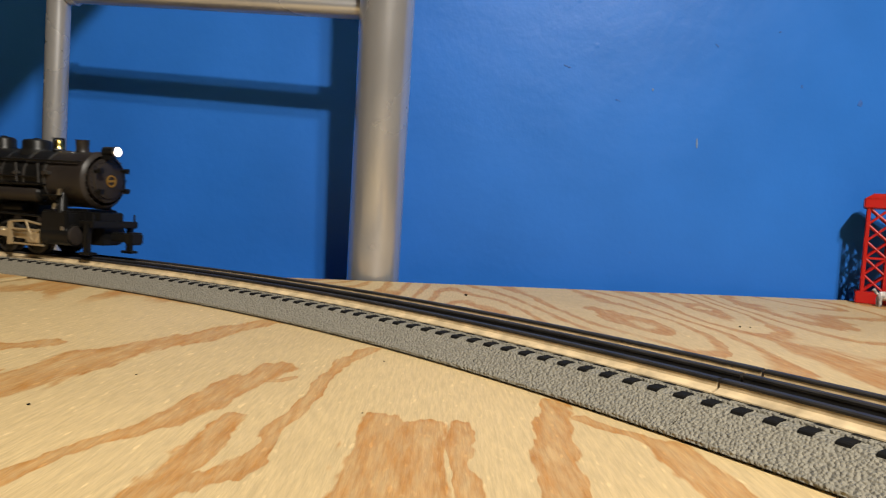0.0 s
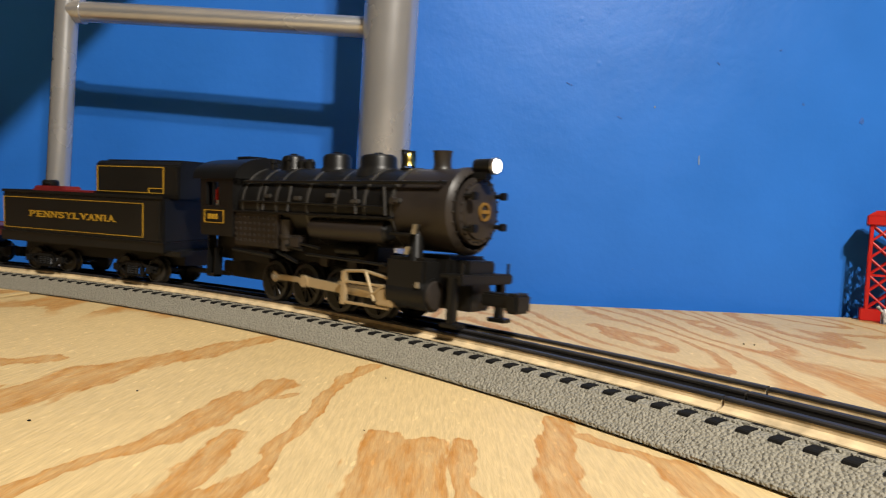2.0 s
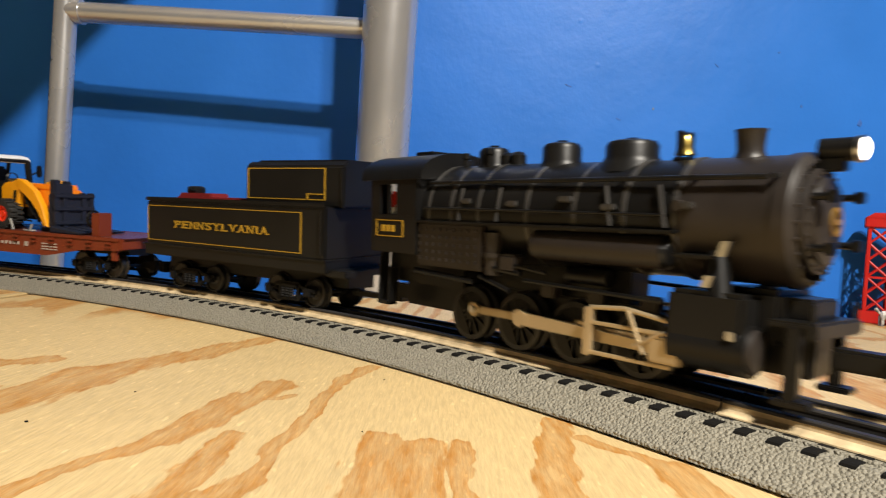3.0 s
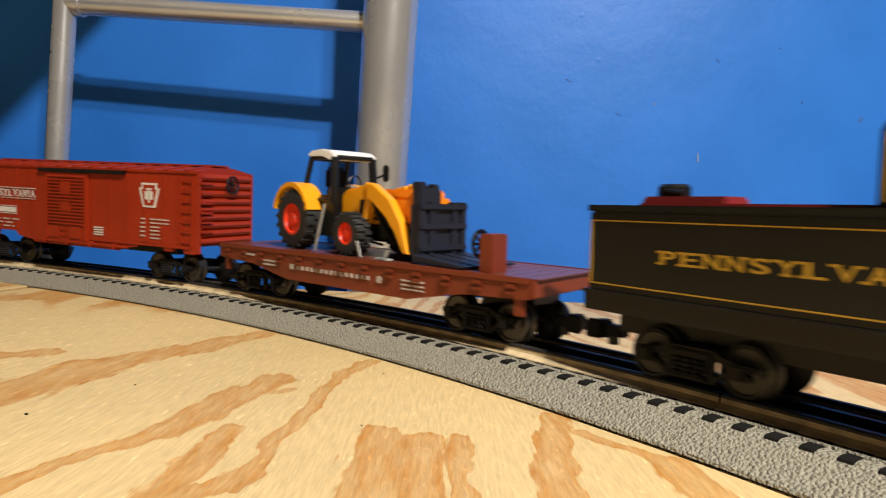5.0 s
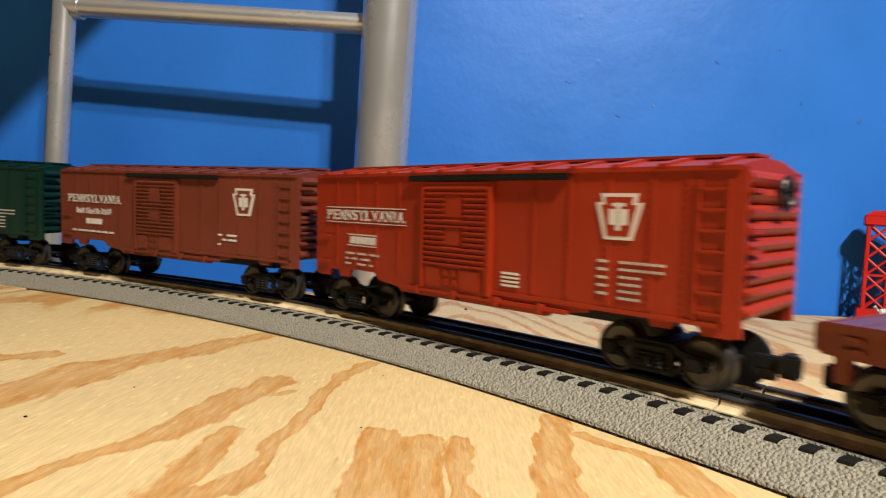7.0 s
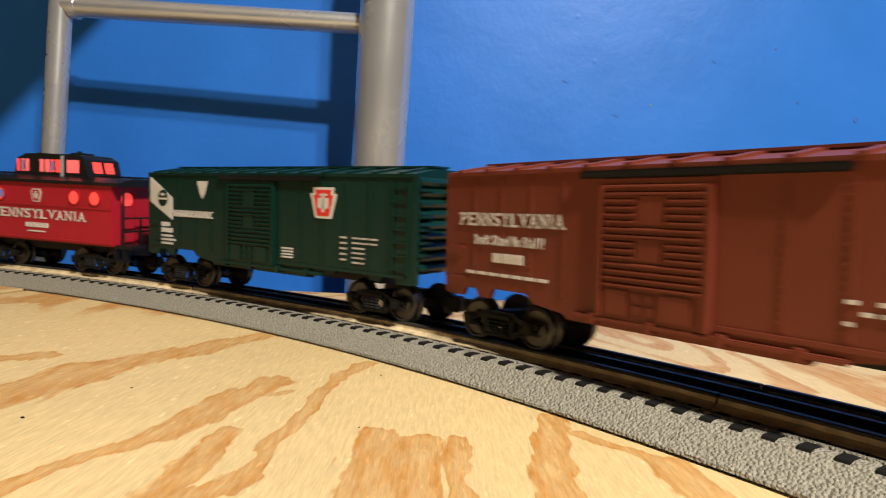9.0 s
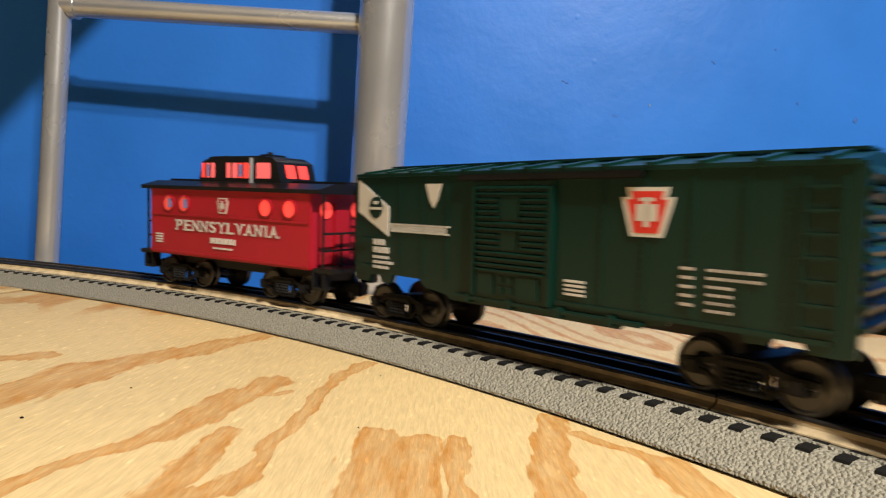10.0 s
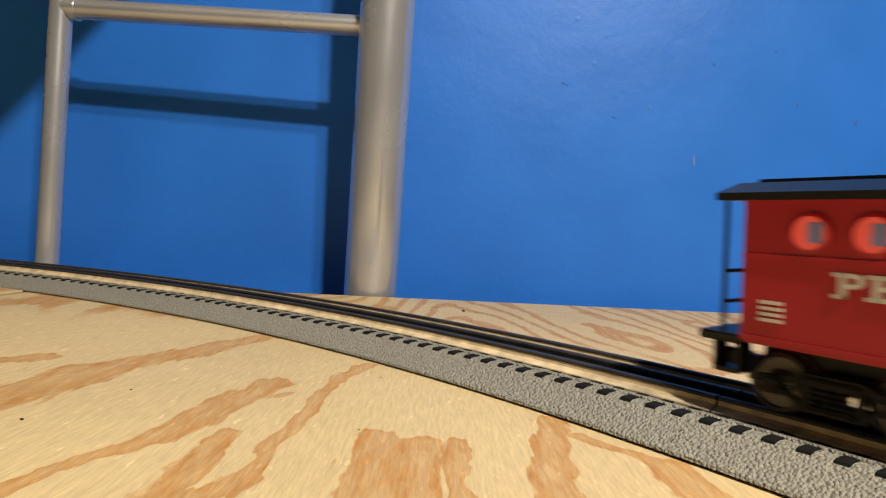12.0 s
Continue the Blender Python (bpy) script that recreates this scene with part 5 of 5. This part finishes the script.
def locomotive():
    car = thing("steam_locomotive", "black eight-coupled model steam locomotive with lit headlamp", "locomotive")
    AX = 61.3
    # boiler, tapering from firebox to smokebox
    bm = B()
    lathe(bm, [(23.8, -88), (23.8, -45), (23.2, -20), (22.4, 20), (21.9, 45)], (0, 0, AX), "x", 48)
    boiler = part("boiler", bm, M_BLACK, car, m=LEAN, smooth=True)
    bm = B()
    lathe(bm, [(22.1, 44.8), (22.1, 77.5), (22.7, 77.7), (22.7, 82), (21.4, 83.5), (19.8, 84.5)], (0, 0, AX), "x", 48)
    smoke = part("smokebox", bm, M_SOOT, car, "dark graphite smokebox", m=LEAN, smooth=True)
    bm = B()
    lathe(bm, [(17.6, 84), (17.2, 86.0), (14.5, 86.6), (14.0, 87.8), (9, 89.0), (5, 89.4), (0.5, 89.4)], (0, 0, AX), "x", 40)
    part("smokebox_door", bm, M_SOOT, smoke, smooth=True)
    for k in range(24):
        a = 2 * math.pi * k / 24
        part("rivet", lathe(B(), [(0.6, 84), (0.6, 85.0), (0.2, 85.3)], (0, 20.0 * math.cos(a), AX + 20.0 * math.sin(a)), "x", 8), M_SOOT, smoke)
        part("rivet", lathe(B(), [(0.6, 85.6), (0.6, 86.9), (0.2, 87.2)], (0, 15.9 * math.cos(a), AX + 15.9 * math.sin(a)), "x", 8), M_SOOT, smoke)
    bm = B()
    lathe(bm, [(4.8, 89.0), (4.8, 90.2), (3.6, 90.2), (3.6, 89.0)], (0, 0, AX), "x", 24, True)
    plate = part("number_plate", bm, M_PLATE, smoke, "round gold and black front plate", smooth=True)
    bm = B()
    box(bm, 89.6, 90.4, -3.4, 3.4, AX - 0.9, AX + 0.9)
    part("plate_bar", bm, M_PLATE, plate)
    for yy, zz in ((-13, 8), (-13, -8), (13, 8), (13, -8)):
        bm = B()
        rod(bm, (83, yy, AX + zz), (92, yy, AX + zz), 1.2, seg=8)
        box(bm, 91, 94, yy - 2.2, yy + 2.2, AX + zz - 2, AX + zz + 2, 0.5)
        part("door_dog", bm, M_BLACK, smoke)
    # boiler bands
    for x in (-82, -66, -48, -20, 4, 26, 46):
        r = 24.1 if x < -40 else 23.6 if x < 0 else 22.8
        part("boiler_band", lathe(B(), [(r - 1.2, x - 1.3), (r, x - 0.9), (r, x + 0.9), (r - 1.2, x + 1.3)], (0, 0, AX), "x", 44, True), M_BAND, boiler, smooth=True)
    # domes, stack, bell
    for x, r, top, name in ((-60.5, 7.6, 93.6, "turret_dome"), (-19.5, 8.6, 93.4, "sand_dome"), (15.5, 10.6, 92.2, "steam_dome")):
        bm = B()
        lathe(bm, [(r + 4, 79.0), (r + 1.4, 83.2), (r, 85.4), (r, top - 2.4), (r - 1.2, top - 0.7), (r - 3.6, top), (0.5, top + 0.3)], (x, 0, 0), "z", 30)
        d = part(name, bm, M_BLACK, car, m=LEAN, smooth=True)
        part("dome_cap", lathe(B(), [(2.4, top), (2.4, top + 0.9), (0.4, top + 1.1)], (x, 0, 0), "z", 14), M_BLACK, d)
    for x, yy, zt in ((-74, -6, 90), (-70, 4, 91), (-57, -7, 91.5), (-78, 0, 87)):
        part("whistle", lathe(B(), [(1.6, 80), (1.4, zt - 2), (2.0, zt - 1.6), (1.8, zt + 1), (0.3, zt + 1.3)], (x, yy, 0), "z", 12), M_BLACK, car, m=LEAN)
    for x in (-45, -52):
        part("safety_valve", lathe(B(), [(5.0, 80), (3.8, 84.5), (3.8, 89), (2.4, 90.6), (0.4, 91)], (x, 0, 0), "z", 18), M_BLACK, car, m=LEAN, smooth=True)
    bm = B()
    lathe(bm, [(8.0, 79), (5.4, 83.2), (4.6, 85.4), (5.0, 91.6), (5.5, 92.8), (4.6, 92.8), (4.0, 88), (0.4, 88)], (62, 0, 0), "z", 30)
    part("smokestack", bm, M_SOOT, car, m=LEAN, smooth=True)
    bm = B()
    box(bm, 35, 41, -4.5, 4.5, 81.5, 84.2, 0.5)
    for s in (-1, 1):
        box(bm, 37, 39, s * 4.6 - 0.7, s * 4.6 + 0.7, 83, 94, 0.3)
    rod(bm, (38, -4.6, 93.3), (38, 4.6, 93.3), 0.7, seg=8)
    yoke = part("bell_yoke", bm, M_BLACK, car, m=LEAN)
    part("bell", lathe(B(), [(4.0, 85.2), (3.7, 86), (2.9, 88.4), (2.7, 90.8), (1.6, 92.6), (0.4, 93)], (38, 0, 0), "z", 20), M_BRASS, yoke, "brass bell", smooth=True)
    # headlamp
    bm = B()
    rod(bm, (84, 0, 84.4), (95, 0, 84.4), 3.8, seg=22)
    box(bm, 80, 92, -3, 3, 77.5, 82, 0.5)
    lamp = part("headlamp", bm, M_BLACK, car, m=LEAN, smooth=True)
    part("lamp_rim", lathe(B(), [(3.8, 94.5), (4.3, 94.5), (4.3, 96.5), (3.6, 96.5)], (0, 0, 84.4), "x", 24, True), M_STEEL, lamp, smooth=True)
    part("lamp_lens", lathe(B(), [(3.7, 95.6), (3.1, 96.8), (1.6, 97.5), (0.3, 97.7)], (0, 0, 84.4), "x", 22), M_LAMP, lamp, "glowing white headlamp lens", smooth=True)
    # handrail
    for s in (-1, 1):
        part("handrail", rod(B(), (-84, s * 21.2, 76.0), (76, s * 20.4, 75.4), 0.95, seg=10), M_BLACK, car, m=LEAN)
        for x in (-70, -40, -8, 24, 52, 78):
            part("handrail_post", rod(B(), (x, s * 14, 75.7), (x, s * 21.6, 75.7), 0.9, seg=8), M_BLACK, car, m=LEAN)
        for x, dz in ((-60, 0), (-36, 0), (18, 1), (40, 1)):
            bm = B()
            rod(bm, (x, s * 21.6, 73), (x + 4 * dz, s * 24.6, 58), 0.8, seg=8)
            part("steam_pipe", bm, M_BAND, boiler)
        # running boards at two heights
        bm = B()
        box(bm, -88, 48, *sorted((s * 16, s * 27)), 56.2, 57.4, 0.3)
        box(bm, 48, 62, *sorted((s * 16, s * 26)), 48.4, 49.6, 0.3)
        part("running_board", bm, M_BLACK, car, m=LEAN)
        # air tank under the running board
        part("air_tank", rod(B(), (-15, s * 20.5, 49.2), (43, s * 20.5, 49.2), 6.2, seg=22), M_SOOT, car, m=LEAN, smooth=True)
        for x in (-15, 43):
            part("tank_end", lathe(B(), [(6.2, x), (4.6, x + (2 if x > 0 else -2)), (0.4, x + (2.6 if x > 0 else -2.6))], (0, s * 20.5, 49.2), "x", 20), M_BLACK, car, m=LEAN)
        # firebox side with stay bolts
        bm = B()
        box(bm, -89, -43, *sorted((s * 15, s * 25.5)), 35, 56.4, 1)
        fire = part("firebox_side", bm, M_SOOT, car, m=LEAN)
        for i in range(9):
            bm = B()
            for j in range(5):
                box(bm, -87 + i * 4.8, -85.4 + i * 4.8, *sorted((s * 25.3, s * 26.3)), 38.0 + j * 3.6, 39.6 + j * 3.6)
            part("stay_bolts", bm, M_SOOT, fire)
        # pumps, pipes and brackets
        part("air_pump", rod(B(), (-40, s * 21, 34), (-40, s * 21, 53), 4.2, seg=16), M_SOOT, car, m=LEAN, smooth=True)
        part("pump_flange", rod(B(), (-40, s * 21, 42), (-40, s * 21, 44), 5.2, seg=16), M_SOOT, car, m=LEAN, smooth=True)
        part("power_reverse", box(B(), -34, -24, *sorted((s * 17, s * 25)), 36, 44, 1.2), M_SOOT, car, m=LEAN)
        for xa, za, xb, zb, rr in ((-48, 38, -22, 36, 1.2), (-46, 33, -28, 28, 1.1), (-30, 40, -8, 37.5, 0.9), (-92, 32, -50, 30, 1.5), (-20, 33.5, 44, 32, 0.9)):
            part("feed_pipe", rod(B(), (xa, s * 23.5, za), (xb, s * 23.5, zb), rr, seg=8), M_BLACK, car, m=LEAN)
        for x in (-14, 10, 34):
            part("spring_hanger", box(B(), x - 4, x + 4, *sorted((s * 12, s * 17)), 25, 31, 0.8), M_SOOT, car)
        for x, z in ((-28, 66), (0, 68), (20, 65), (50, 66), (-56, 67)):
            part("boiler_fitting", box(B(), x - 3, x + 3, *sorted((s * 20, s * 24.4)), z - 1.3, z + 1.3, 0.6), M_BAND, boiler)
        part("injector_pipe", rod(B(), (-84, s * 24.6, 63.5), (44, s * 23.4, 62.5), 0.6, seg=8), M_BLACK, boiler)
        part("check_valve", rod(B(), (48, s * 19, 66), (48, s * 24.5, 66), 1.9, seg=12), M_SOOT, boiler)
        part("steam_elbow", rod(B(), (60, s * 18, 50), (64, s * 23, 33), 4.0, seg=14), M_BLACK, car, m=LEAN, smooth=True)
        for x, za, zb in ((63, 49.5, 54.5), (58, 39, 43)):
            part("valve_lever", prism(B(), [(x, za), (x + 3, za), (x + 4.6, zb), (x + 1.6, zb)], "y", *sorted((s * 24, s * 26))), M_STEEL, car, "small bright steel bracket", m=LEAN)
        # cylinder and steam chest
        bm = B()
        rod(bm, (48, s * 21, 17.5), (74, s * 21, 17.5), 8.6, seg=26)
        cyl = part("cylinder", bm, M_BLACK, car, smooth=True)
        part("steam_chest", box(B(), 47, 73, *sorted((s * 14, s * 29)), 17, 36, 1.6), M_BLACK, cyl)
        part("cylinder_cover", lathe(B(), [(7.4, 74), (7.0, 75.6), (3, 76.4), (0.4, 76.4)], (0, s * 21, 17.5), "x", 22), M_SOOT, cyl, smooth=True)
        part("drain_cock", box(B(), 68, 71, *sorted((s * 28, s * 30)), 21, 24, 0.4), M_STEEL, cyl)
        # crosshead guides
        bm = B()
        box(bm, 16, 49, *sorted((s * 25.5, s * 27.5)), 18.6, 20.0, 0.3)
        box(bm, 16, 49, *sorted((s * 25.5, s * 27.5)), 7.2, 8.6, 0.3)
        box(bm, 13, 16.5, *sorted((s * 25, s * 28)), 6.5, 25, 0.4)
        rod(bm, (15, s * 26.5, 25), (30, s * 26.5, 26.2), 0.9, seg=8)
        rod(bm, (30, s * 26.5, 26.2), (49, s * 26.5, 23.6), 0.9, seg=8)
        rod(bm, (32, s * 27.8, 25.8), (39, s * 27.8, 11), 0.8, seg=8)
        rod(bm, (35, s * 27.8, 13), (46, s * 27.8, 20), 0.8, seg=8)
        part("crosshead_guide", bm, M_ROD, car, "cream tan crosshead guide")
    # cab
    cab = part("cab_front", box(B(), -90, -88, -25, 25, 43, 81), M_BLACK, car, m=LEAN)
    for s in (-1, 1):
        ys = sorted((s * 25, s * 27))
        part("cab_side", box(B(), -125, -88, *ys, 40, 60, 0.3), M_BLACK, cab)
        part("cab_header", box(B(), -125, -88, *ys, 75.5, 81, 0.3), M_BLACK, cab)
        for xa, xb in ((-125, -118), (-111.5, -110), (-104, -88)):
            part("cab_pillar", box(B(), xa, xb, *ys, 59.9, 75.6, 0.3), M_BLACK, cab)
    bm = B()
    n = 14
    top = [(27.6 * math.cos(math.pi * k / n), 77.8 + 14.2 * math.sin(math.pi * k / n) ** 0.8) for k in range(n + 1)]
    prism(bm, top, "x", -134, -84)
    part("cab_roof", bm, M_BLACK, cab, smooth=True)
    part("roof_hatch", box(B(), -112, -98, -8, 8, 91.4, 93.4, 0.6), M_BLACK, cab)
    part("cab_floor", box(B(), -124, -88, -25, 25, 40, 43.2), M_BLACK, cab)
    # engine driver's seat box, plain red and white shapes
    part("cab_bulkhead", box(B(), -124.5, -123, 6, 25, 43, 80), M_BLACK, cab)
    part("cab_bulkhead", box(B(), -127, -125, -26, -15, 40, 81), M_BLACK, cab)
    part("seat_back", box(B(), -117, -112, -22, -14, 60, 72, 1.5), M_KEYRED, cab, "red seat back")
    part("seat_pad", box(B(), -117, -109, -22, -13, 53, 65, 1.5), M_TOYWHITE, cab, "pale seat pad")
    for s in (-1, 1):
        y = s * 27
        outline_box(-121, -98, 48.3, 57.0, y, 0.5, M_GOLD, car, LEAN)
        bars([(-116.0 + 4.0 * k, -113.4 + 4.0 * k, 52.6, 3.4) for k in range(3)], y, M_GOLD, car, LEAN, "number_bars")
        bm = B()
        box(bm, -122, -112, *sorted((s * 20, s * 26)), 10, 12, 0.4)
        box(bm, -122, -120.5, *sorted((s * 20, s * 26)), 10, 40, 0.4)
        box(bm, -113.5, -112, *sorted((s * 20, s * 26)), 10, 30, 0.4)
        part("cab_step", bm, M_BLACK, car)
    # chassis, saddle, pilot
    bm = B()
    box(bm, -118, 88, -9, 9, 10, 26, 1)
    box(bm, -122, -62, -19, 19, 23, 42, 1)
    box(bm, 56, 80, -17, 17, 20, 38, 2)
    part("chassis", bm, M_BLACK, car)
    part("frame_plate", box(B(), -62, 20, -8, 8, 25.5, 40, 1), M_BLACK, car)
    part("brake_cylinder", rod(B(), (-6, -13, 36), (14, -13, 36), 3.6, seg=16), M_BLACK, car, smooth=True)
    bm = B()
    box(bm, 78, 90, -23, 23, 27, 29.2, 0.6)
    box(bm, 76, 88, -12, 12, 28.5, 36, 0.8)
    part("pilot_deck", bm, M_BLACK, car)
    part("pilot_beam", box(B(), 89, 92.5, -23.5, 23.5, 24, 29.5, 0.8), M_BLACK, car)
    for s in (-1, 1):
        bm = B()
        box(bm, 84, 88, *sorted((s * 19, s * 24)), 4, 28, 0.6)
        box(bm, 81, 92, *sorted((s * 17, s * 25)), 3, 5.2, 0.5)
        part("pilot_step", bm, M_BLACK, car)
        part("pilot_post", rod(B(), (90.5, s * 21, 29), (90.5, s * 21, 35), 0.8, seg=8), M_BLACK, car)
    bm = B()
    box(bm, 91, 110, -4.5, 4.5, 14, 21, 1)
    box(bm, 107, 114.5, -8, 6, 12, 22, 1.4)
    part("front_coupler", bm, M_BLACK, car)
    part("trailing_drawbar", box(B(), -134, -112, -5, 5, 12, 20, 0.8), M_BLACK, car)
    axles = [driver_wheels(car, x) for x in DRIVERS]
    rods = []
    for s in (-1, 1):
        # coupling rod: origin on the crank circle's centre height
        bm = B()
        box(bm, DRIVERS[0], DRIVERS[3], *sorted((s * 18.9, s * 20.4)), -1.7, 1.7, 0.4)
        for x in DRIVERS:
            rod(bm, (x, s * 18.8, 0), (x, s * 20.9, 0), 3.2, seg=18)
        r1 = part("coupling_rod", bm, M_ROD, car, "cream tan coupling rod", m=pose(0, 0, DRIVER_R * MM))
        # main rod with its pivot on the third crank pin
        bm = B()
        L = 46 - DRIVERS[1]
        prism(bm, [(-3.0, -2.8), (3, -2.8), (L - 8, -1.7), (L, -2.2), (L, 2.2), (L - 8, 1.7), (3, 2.8), (-3.0, 2.8)], "y", *sorted((s * 21.4, s * 23.0)))
        rod(bm, (0, s * 21.2, 0), (0, s * 23.4, 0), 3.6, seg=18)
        r2 = part("main_rod", bm, M_ROD, car, "cream tan main rod", m=pose(DRIVERS[1] * MM, 0, DRIVER_R * MM))
        # crosshead
        bm = B()
        box(bm, -6, 6, *sorted((s * 23.2, s * 28.2)), -3.6, 5.4, 0.8)
        rod(bm, (4, s * 24, 0), (22, s * 24, 0), 1.2, seg=10)
        r3 = part("crosshead", bm, M_ROD, car, "cream tan crosshead", m=pose(38 * MM, 0, DRIVER_R * MM))
        rods.append((s, r1, r2, r3, L))
    return car, axles, rods


# ---- the train ----
loco, loco_axles, loco_rods = locomotive()
tend = tender()
flat = flatcar()
toy = tractor()
red_car = boxcar("oxide red plastic boxcar with white lettering and keystone badge", M_RED_BOX, "red")
brown_car = boxcar("tuscan brown plastic boxcar with white slogan and keystone badge", M_BROWN_BOX, "brown")
green_car = boxcar("dark green plastic boxcar with white band and red keystone badge", M_GREEN_BOX, "green")
van = caboose()

# where each vehicle's middle stands on the loop at 6.5 s, and how far it rides inside the arc
TRAIN = ((loco, 1.379, 0.002), (tend, 1.128, 0.001), (flat, 0.8905, 0.004), (red_car, 0.6222, 0.004), (brown_car, 0.361, 0.004), (green_car, 0.096, 0.004), (van, -0.1415, 0.0014))
PACE = ((0.0, 0.053), (1.5, 0.041), (2.5, 0.019), (3.1, 0.009), (4.0, 0.001), (4.9, 0.0005), (5.5, 0.001), (6.5, 0.0), (7.0, -0.001), (8.0, -0.004), (8.8, 0.0), (9.5, 0.011), (10.5, 0.031), (11.3, 0.049), (12.0, 0.064))


def run(t):
    """How far the train has gone along the loop since 6.5 s, in metres."""
    n = len(PACE)
    for i in range(n - 1):
        if t <= PACE[i + 1][0] or i == n - 2:
            (t0, d0), (t1, d1) = PACE[i], PACE[i + 1]
            m0 = (d1 - PACE[i - 1][1]) / (t1 - PACE[i - 1][0]) if i else (d1 - d0) / (t1 - t0)
            m1 = (PACE[i + 2][1] - d0) / (PACE[i + 2][0] - t0) if i < n - 2 else (d1 - d0) / (t1 - t0)
            h = t1 - t0
            u = (t - t0) / h
            d = (2 * u ** 3 - 3 * u ** 2 + 1) * d0 + (u ** 3 - 2 * u ** 2 + u) * h * m0 + (3 * u ** 2 - 2 * u ** 3) * d1 + (u ** 3 - u ** 2) * h * m1
            return 0.180 * (t - 6.5) + d


def motions():
    times = [k * 0.25 for k in range(49)]
    for car, s0, inside in TRAIN:
        rows = []
        for t in times:
            x, y, turn = arc(s0 + run(t), -inside)
            rows.append((t, pose(x, y, RAIL_Z * MM, 0, 0, turn)))
        walk(car, rows)
    rows = []
    for t in times:
        x, y, turn = arc(0.8905 + run(t), -0.004)
        rows.append((t, pose(x, y, RAIL_Z * MM, 0, 0, turn) @ LEAN @ pose(0.0030, 0, 0.0325, 0, 0, -6)))
    walk(toy, rows)
    # driving wheels roll, rods follow their crank pins
    fine = [k * 2 / 30 for k in range(181)]
    angle = [run(t) / (DRIVER_R * MM) for t in fine]
    for axle, x in zip(loco_axles, DRIVERS):
        walk(axle, [(t, pose(x * MM, 0, DRIVER_R * MM) @ Matrix.Rotation(a, 4, "Y")) for t, a in zip(fine, angle)])
    for wheel, x, r in WHEELS:
        walk(wheel, [(t, pose(x * MM, 0, r * MM) @ Matrix.Rotation(run(t) / (r * MM), 4, "Y")) for t in fine])
    for s, r1, r2, r3, L in loco_rods:
        rows1, rows2, rows3 = [], [], []
        for t, a in zip(fine, angle):
            px, pz = CRANK * math.sin(a), CRANK * math.cos(a)
            rows1.append((t, pose(px * MM, 0, (DRIVER_R + pz) * MM)))
            tilt = math.asin(pz / L)
            rows2.append((t, pose((DRIVERS[1] + px) * MM, 0, (DRIVER_R + pz) * MM) @ Matrix.Rotation(tilt, 4, "Y")))
            rows3.append((t, pose((DRIVERS[1] + px + L * math.cos(tilt) - 4) * MM, 0, DRIVER_R * MM)))
        walk(r1, rows1)
        walk(r2, rows2)
        walk(r3, rows3)


motions()
